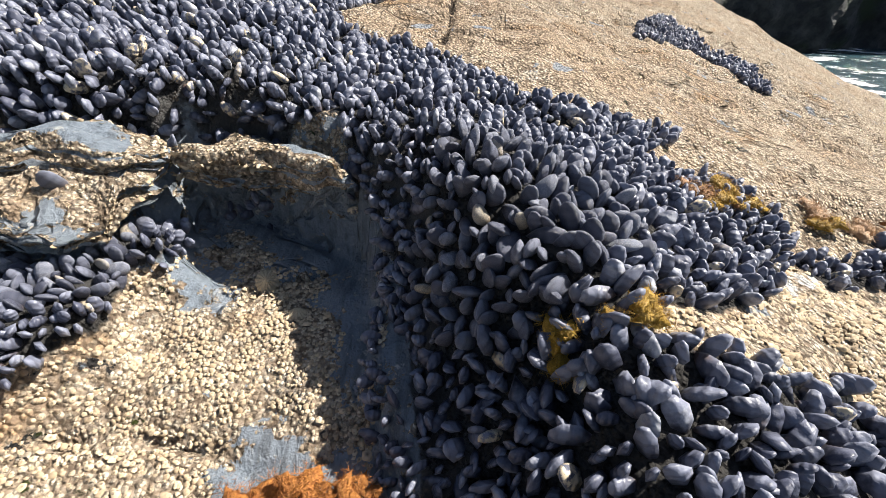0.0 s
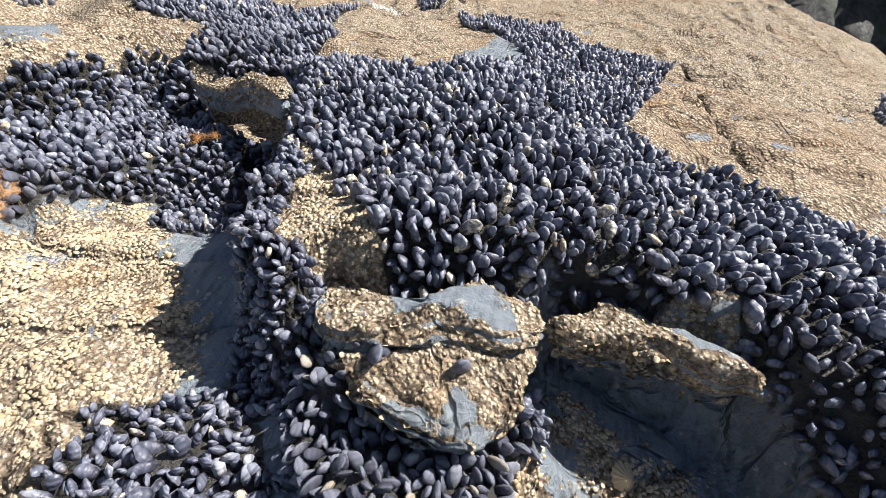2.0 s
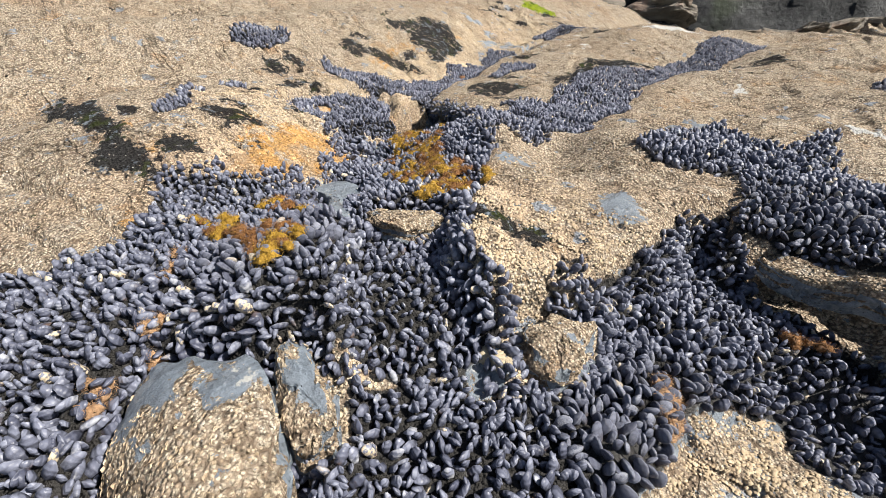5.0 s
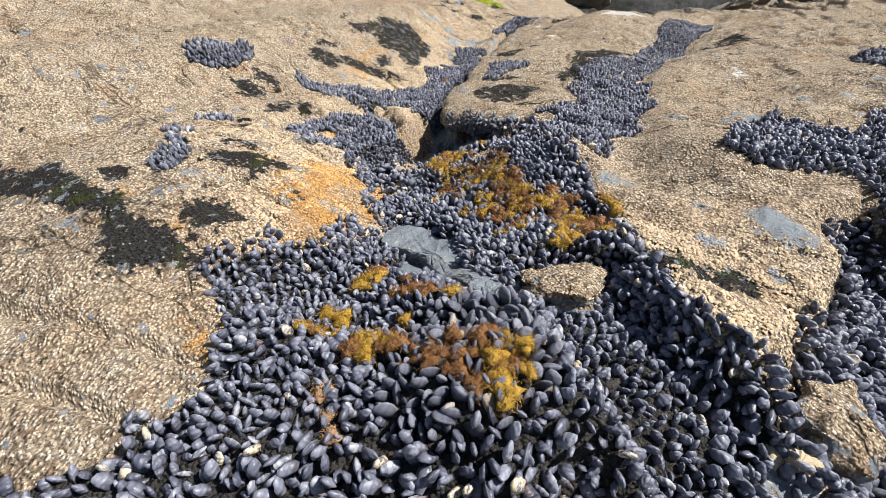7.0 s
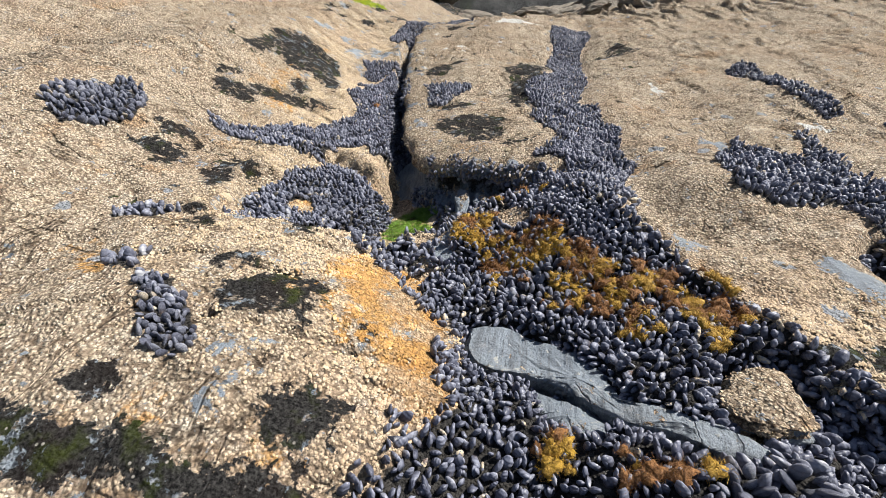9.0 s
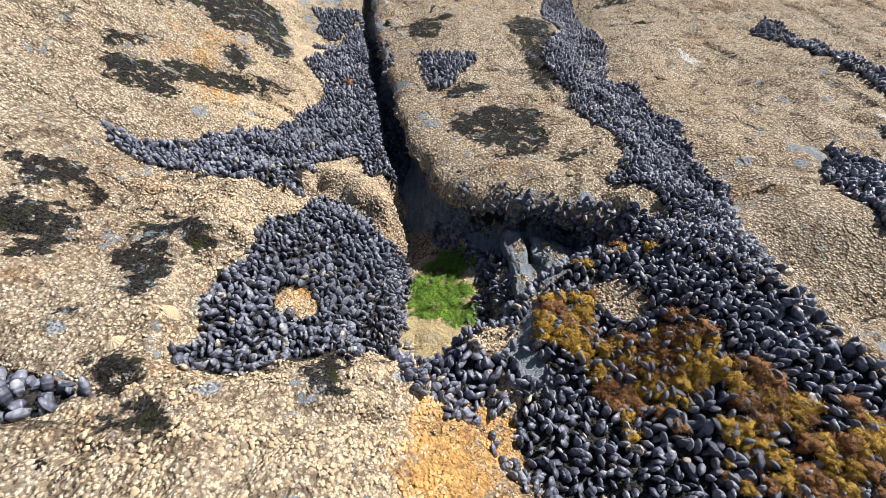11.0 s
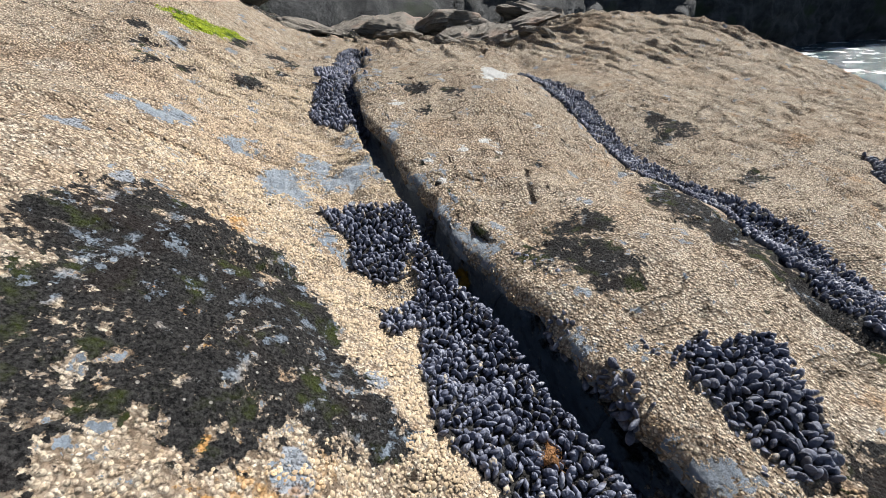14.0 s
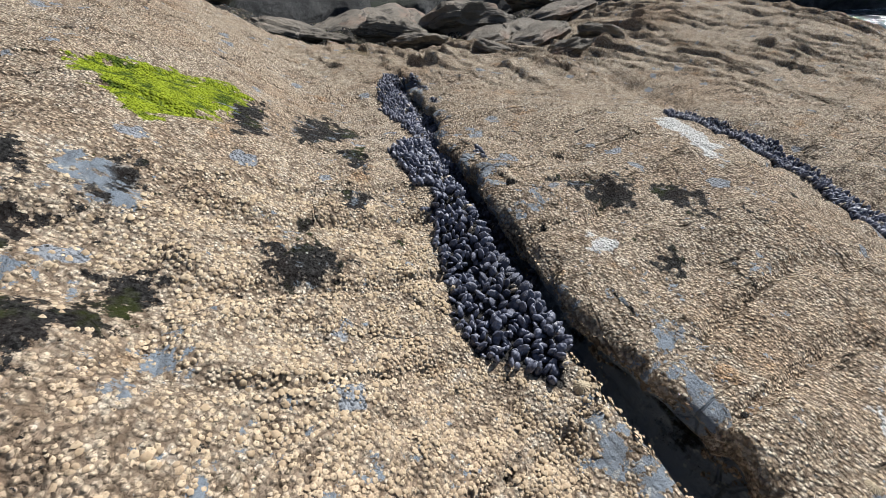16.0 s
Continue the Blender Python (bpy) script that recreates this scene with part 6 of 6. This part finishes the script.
weed_patch("a", [-2.48, 0.98, -2.34, 0.98, -2.22, 0.94, -2.19, 0.87, -2.10, 0.85, -2.04, 0.79, -1.96, 0.81, -1.97, 0.74, -1.88, 0.78, -1.86, 0.74, -1.86, 0.68, -1.91, 0.60, -1.95, 0.64, -1.98, 0.59, -2.04, 0.59, -2.07, 0.66, -2.12, 0.71, -2.24, 0.71, -2.23, 0.77, -2.39, 0.81, -2.37, 0.93, -2.47, 0.95], thin=-0.22)
weed_patch("b2", [-2.48, 1.02, -2.45, 1.08, -2.35, 1.08, -2.36, 1.02, -2.34, 1.00, -2.28, 0.97, -2.23, 0.97, -2.19, 0.94, -2.17, 0.90, -2.13, 0.88, -2.09, 0.86, -2.09, 0.84, -2.36, 0.85, -2.36, 0.92, -2.35, 0.96, -2.42, 0.97, -2.49, 0.95], dense=True, gap=0.019)
weed_patch("b", [-2.49, 1.02, -2.26, 0.97, -2.19, 0.87, -2.06, 0.85, -1.94, 0.85, -1.93, 0.79, -1.85, 0.76, -1.81, 0.66, -1.82, 0.59, -1.90, 0.55, -1.94, 0.63, -2.05, 0.61, -2.14, 0.77, -2.20, 0.81, -2.39, 0.93], thin=-0.15)
weed_patch("c", [-2.15, 0.31, -2.11, 0.35, -2.04, 0.33, -1.98, 0.34, -1.94, 0.31, -1.92, 0.27, -1.93, 0.26, -1.99, 0.29, -2.01, 0.27, -2.03, 0.25, -2.00, 0.18, -2.04, 0.16, -2.09, 0.17, -2.12, 0.25])
weed_patch("d", [-1.91, 0.19, -1.88, 0.23, -1.82, 0.26, -1.82, 0.21, -1.86, 0.19, -1.91, 0.18])
weed_patch("e", [-2.24, 0.34, -2.22, 0.37, -2.18, 0.36, -2.17, 0.32, -2.22, 0.31])
weed_patch("e2", [-2.08, 0.15, -2.04, 0.18, -1.98, 0.18, -1.93, 0.19, -1.92, 0.15, -2.08, 0.13])
weed_patch("f", [-2.22, 0.17, -2.17, 0.22, -2.12, 0.20, -2.11, 0.15, -2.19, 0.14])
weed_patch("k", [-1.94, 0.18, -1.91, 0.19, -1.88, 0.19, -1.84, 0.20, -1.84, 0.18, -1.91, 0.15])
weed_patch("m", [-1.86, 0.23, -1.80, 0.25, -1.80, 0.21, -1.83, 0.18, -1.78, 0.17, -1.84, 0.14, -1.85, 0.17])
weed_patch("m2", [-2.29, 1.25, -2.26, 1.27, -2.25, 1.24, -2.26, 1.19, -2.29, 1.18])
weed_patch("m3", [-2.24, 1.17, -2.22, 1.18, -2.21, 1.16, -2.23, 1.14])
weed_patch("c3", [-2.38, 1.16, -2.35, 1.17, -2.34, 1.14, -2.37, 1.13])
weed_patch("g", [-1.18, 0.88, -1.11, 0.94, -1.07, 0.87, -1.14, 0.84])
weed_patch("h", [0.13, 0.30, 0.18, 0.33, 0.21, 0.31, 0.16, 0.28], 0.15, 0.016, dense=True)
weed_patch("i", [0.51, 0.66, 0.59, 0.67, 0.64, 0.65, 1.00, 0.75, 0.89, 0.65, 0.54, 0.59], 0.3)
weed_patch("l", [0.34, 0.59, 0.47, 0.66, 0.46, 0.62, 0.35, 0.57], 0.2)
weed_patch("o", [-3.12, 2.93, -3.07, 2.74, -3.07, 2.77, -3.16, 2.49])
weed_patch("p", [-3.15, 2.14, -3.11, 2.15, -3.11, 2.12, -3.15, 2.12])
weed_patch("rust", [-0.16, 0.23, -0.14, 0.25, -0.11, 0.26, -0.05, 0.25, -0.03, 0.23, -0.04, 0.20, -0.11, 0.19], 1.0, 0.015, "rust-orange seaweed cushion on the hollow's floor", 0.02, ORANGE_WEED, True)
weed_patch("green", [-2.77, 1.23, -2.73, 1.34, -2.65, 1.36, -2.61, 1.30, -2.66, 1.22, -2.64, 1.16, -2.60, 1.16, -2.65, 1.10, -2.71, 1.08, -2.76, 1.10, -2.78, 1.14], 0, 0.013, "bright green weed lying in a tide pool", -0.005, GREEN_WEED, True)

weed_patch("a", [-1.92, -0.03, -1.93, 0.00, -1.88, -0.02, -1.89, -0.05], 0, 0.016, "peach and orange growth between mussels", 0.004, PEACH)
weed_patch("b", [-2.06, 0.05, -2.04, 0.07, -1.98, 0.05, -2.00, 0.03], 0, 0.016, "peach and orange growth between mussels", 0.004, PEACH)
weed_patch("c", [-1.29, 0.55, -1.27, 0.61, -1.23, 0.52, -1.25, 0.50], 0, 0.016, "peach and orange growth between mussels", 0.004, PEACH)
weed_patch("d", [-1.85, -0.13, -1.87, -0.10, -1.85, -0.11, -1.83, -0.13], 0, 0.016, "peach and orange growth between mussels", 0.004, PEACH)
weed_patch("e", [-1.30, 0.56, -1.27, 0.60, -1.25, 0.57, -1.26, 0.53], 0, 0.016, "peach and orange growth between mussels", 0.004, PEACH)
weed_patch("f", [-1.38, 0.27, -1.34, 0.27, -1.31, 0.24, -1.32, 0.23], 0, 0.016, "peach and orange growth between mussels", 0.004, PEACH)
weed_patch("g", [0.62, 0.75, 0.68, 0.75, 0.74, 0.67, 0.68, 0.60, 0.61, 0.62, 0.56, 0.64], 0, 0.016, "peach and orange growth between mussels", 0.004, PEACH)


# ---- limpets ----
def limpet_mesh():
    bm = bmesh.new()
    rows = []
    for k, (r, h) in enumerate(((1.0, 0.0), (0.82, 0.22), (0.55, 0.48), (0.28, 0.68), (0.1, 0.76))):
        ring = []
        for s in range(28):
            u = 2 * math.pi * s / 28
            ridge = 1 + (0.07 if s % 2 else -0.05) * (r > 0.2)
            ring.append(bm.verts.new((r * ridge * math.cos(u) * 1.15, r * ridge * math.sin(u), h + 0.02 * (s % 2) * (r > 0.2))))
        rows.append(ring)
    tip = bm.verts.new((0.04, 0, 0.79))
    for a, c in zip(rows, rows[1:]):
        for s in range(28):
            bm.faces.new((a[s], a[(s + 1) % 28], c[(s + 1) % 28], c[s]))
    for s in range(28):
        bm.faces.new((rows[-1][s], rows[-1][(s + 1) % 28], tip))
    mesh = bpy.data.meshes.new("limpet")
    bm.to_mesh(mesh)
    bm.free()
    m = Mat("limpet_shell")
    colour = m.mix(m.noise(60, 5), (0.30, 0.23, 0.14), (0.66, 0.56, 0.40))
    mesh.materials.append(m.done(colour, 0.7, m.bump(m.noise(200, 3), 0.05, 0.4)))
    return mesh


LIMPET = limpet_mesh()
rng = np.random.default_rng(77)
for x, y in ((-1.52, 0.37), (-1.47, 0.38), (-2.23, 0.44), (-0.24, 0.50), (-0.18, 0.45), (-1.49, 0.37), (-3.31, 2.05), (-2.37, 1.45), (-2.57, 1.45), (-3.15, 0.87), (-3.17, 0.78), (-2.36, 1.43), (-3.35, 3.37), (-3.09, 3.14)):
    n = normals(np.array([x]), np.array([y]))
    size = rng.uniform(0.011, 0.017)
    ob = tagged(new("limpet", LIMPET), "ridged tan limpet clamped to bare slate", "limpet", group="limpets")
    full = Matrix(frames_for(n, rng.uniform(0, 6.28, 1), np.array([size]))[0].tolist()).to_4x4()
    full.translation = (x, y, float(height(np.array([x]), np.array([y]))[0]) - 0.001)
    ob.matrix_basis = full

# ---- tide pool ----
def water_pool(outline, deep, wide, label):
    pts = np.array(outline).reshape(-1, 2)
    mid = pts.mean(0)
    z = float(height(mid[:1], mid[1:])[0]) + deep
    bm = bmesh.new()
    bm.faces.new([bm.verts.new((*(mid + (p - mid) * wide), z)) for p in pts])
    bm.normal_update()
    if bm.faces[:][0].normal.z < 0:
        bmesh.ops.reverse_faces(bm, faces=bm.faces[:])
    mesh = bpy.data.meshes.new("water")
    bm.to_mesh(mesh)
    bm.free()
    mesh.materials.append(POOL_WATER)
    ob = tagged(new("water_pool", mesh), label, "water", kind="structure")
    ob.visible_shadow = False
    return ob


water_pool(POOL, 0.03, 1.12, "clear shallow water in a small tide pool")
water_pool(CLEFT_POOL, 0.025, 1.5, "narrow strip of bright water standing in a cleft")
water_pool(FAR_POOL, 0.03, 1.2, "small pool below dark ledges reflecting the sky")


# ---- cliffs and sea beyond ----
def cliff_wall(line, tall, label):
    pts = np.array(line, float).reshape(-1, 2)
    run = np.r_[0, np.cumsum(np.hypot(*np.diff(pts, axis=0).T))]
    at = np.arange(0, run[-1], 0.35)
    x, y = np.interp(at, run, pts[:, 0]), np.interp(at, run, pts[:, 1])
    ups = np.linspace(-5, tall, 60)
    u, v = np.meshgrid(at, ups)
    push = 1.6 * grain(u, v * 0.5, 5.0, 51) + 0.9 * grain(u, v * 0.6, 2.0, 52) + 0.4 * grain(u, v, 0.8, 53) + 0.2 * grain(u, v, 0.36, 54)
    gx, gy = np.gradient(x, at), np.gradient(y, at)
    co = np.stack([x[None] + gy[None] * push, y[None] - gx[None] * push + 0.18 * (v + 2), v + 0 * u], -1).reshape(-1, 3)
    nx = len(at)
    i = (np.arange(len(ups) - 1)[:, None] * nx + np.arange(nx - 1)).ravel()
    mesh = mesh_from("cliff", co, np.stack([i, i + 1, i + nx + 1, i + nx], 1), CLIFF)
    return tagged(new("backdrop_cliff", mesh), label, "cliff", kind="structure")


def fallen_rock(at, size, seed, label):
    """A weathered angular boulder."""
    bm = bmesh.new()
    bmesh.ops.create_icosphere(bm, subdivisions=4, radius=1.0)
    squash = Vector((1.0, random.Random(seed).uniform(0.6, 1.0), random.Random(seed + 1).uniform(0.2, 0.36)))
    for v in bm.verts:
        p = v.co.copy()
        cut = noise.voronoi(p * 0.9 + Vector((seed, 0, 0)))[0][0]
        p.z = 0.35 * p.z + 0.65 * (round(p.z * 3.3 + 0.4 * noise.noise(p * 1.5)) / 3.3)
        p *= 0.7 + 0.6 * cut + 0.12 * noise.noise(p * 4 + Vector((0, seed, 0))) + 0.05 * noise.noise(p * 11)
        v.co = Vector((p.x * squash.x, p.y * squash.y, p.z * squash.z)) * size
    mesh = bpy.data.meshes.new("boulder")
    bm.to_mesh(mesh)
    bm.free()
    mesh.materials.append(GREY_ROCK)
    ob = tagged(new("boulder", mesh), label, "boulder", group="boulders below the cliff")
    ob.matrix_basis = pose(at[0], at[1], float(height(np.array([at[0]]), np.array([at[1]]))[0]) + size * 0.08, 8, -14, seed * 47)
    return ob


for seed, (x, y, size) in enumerate(((-3.6, 9.6, 0.7), (-2.3, 9.0, 0.55), (-1.2, 9.4, 0.8), (-4.9, 10.5, 0.9), (-0.2, 8.4, 0.45), (-2.9, 10.8, 0.9), (-1.9, 11.8, 1.1), (-5.8, 9.4, 0.6), (0.8, 10.2, 0.8), (-3.2, 8.3, 0.3), (-1.5, 8.0, 0.35), (-1.75, 5.9, 0.2), (-1.62, 6.5, 0.26), (-1.9, 6.9, 0.24), (-1.35, 7.1, 0.34), (-2.15, 6.3, 0.16), (-1.15, 6.3, 0.2), (-2.5, 7.2, 0.28))):
    fallen_rock((x, y), size, seed + 3, "grey angular boulder fallen below the sea cliff")
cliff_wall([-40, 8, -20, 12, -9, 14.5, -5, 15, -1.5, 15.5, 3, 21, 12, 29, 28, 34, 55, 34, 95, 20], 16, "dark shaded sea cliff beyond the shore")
bm = bmesh.new()
bmesh.ops.create_grid(bm, x_segments=8, y_segments=8, size=600)
sea_mesh = bpy.data.meshes.new("sea")
bm.to_mesh(sea_mesh)
bm.free()
sea_mesh.materials.append(SEA)
sea = tagged(new("water_sea", sea_mesh), "sunlit sea with white foam below the shore", "sea", kind="structure")
sea.location.z = -2.0
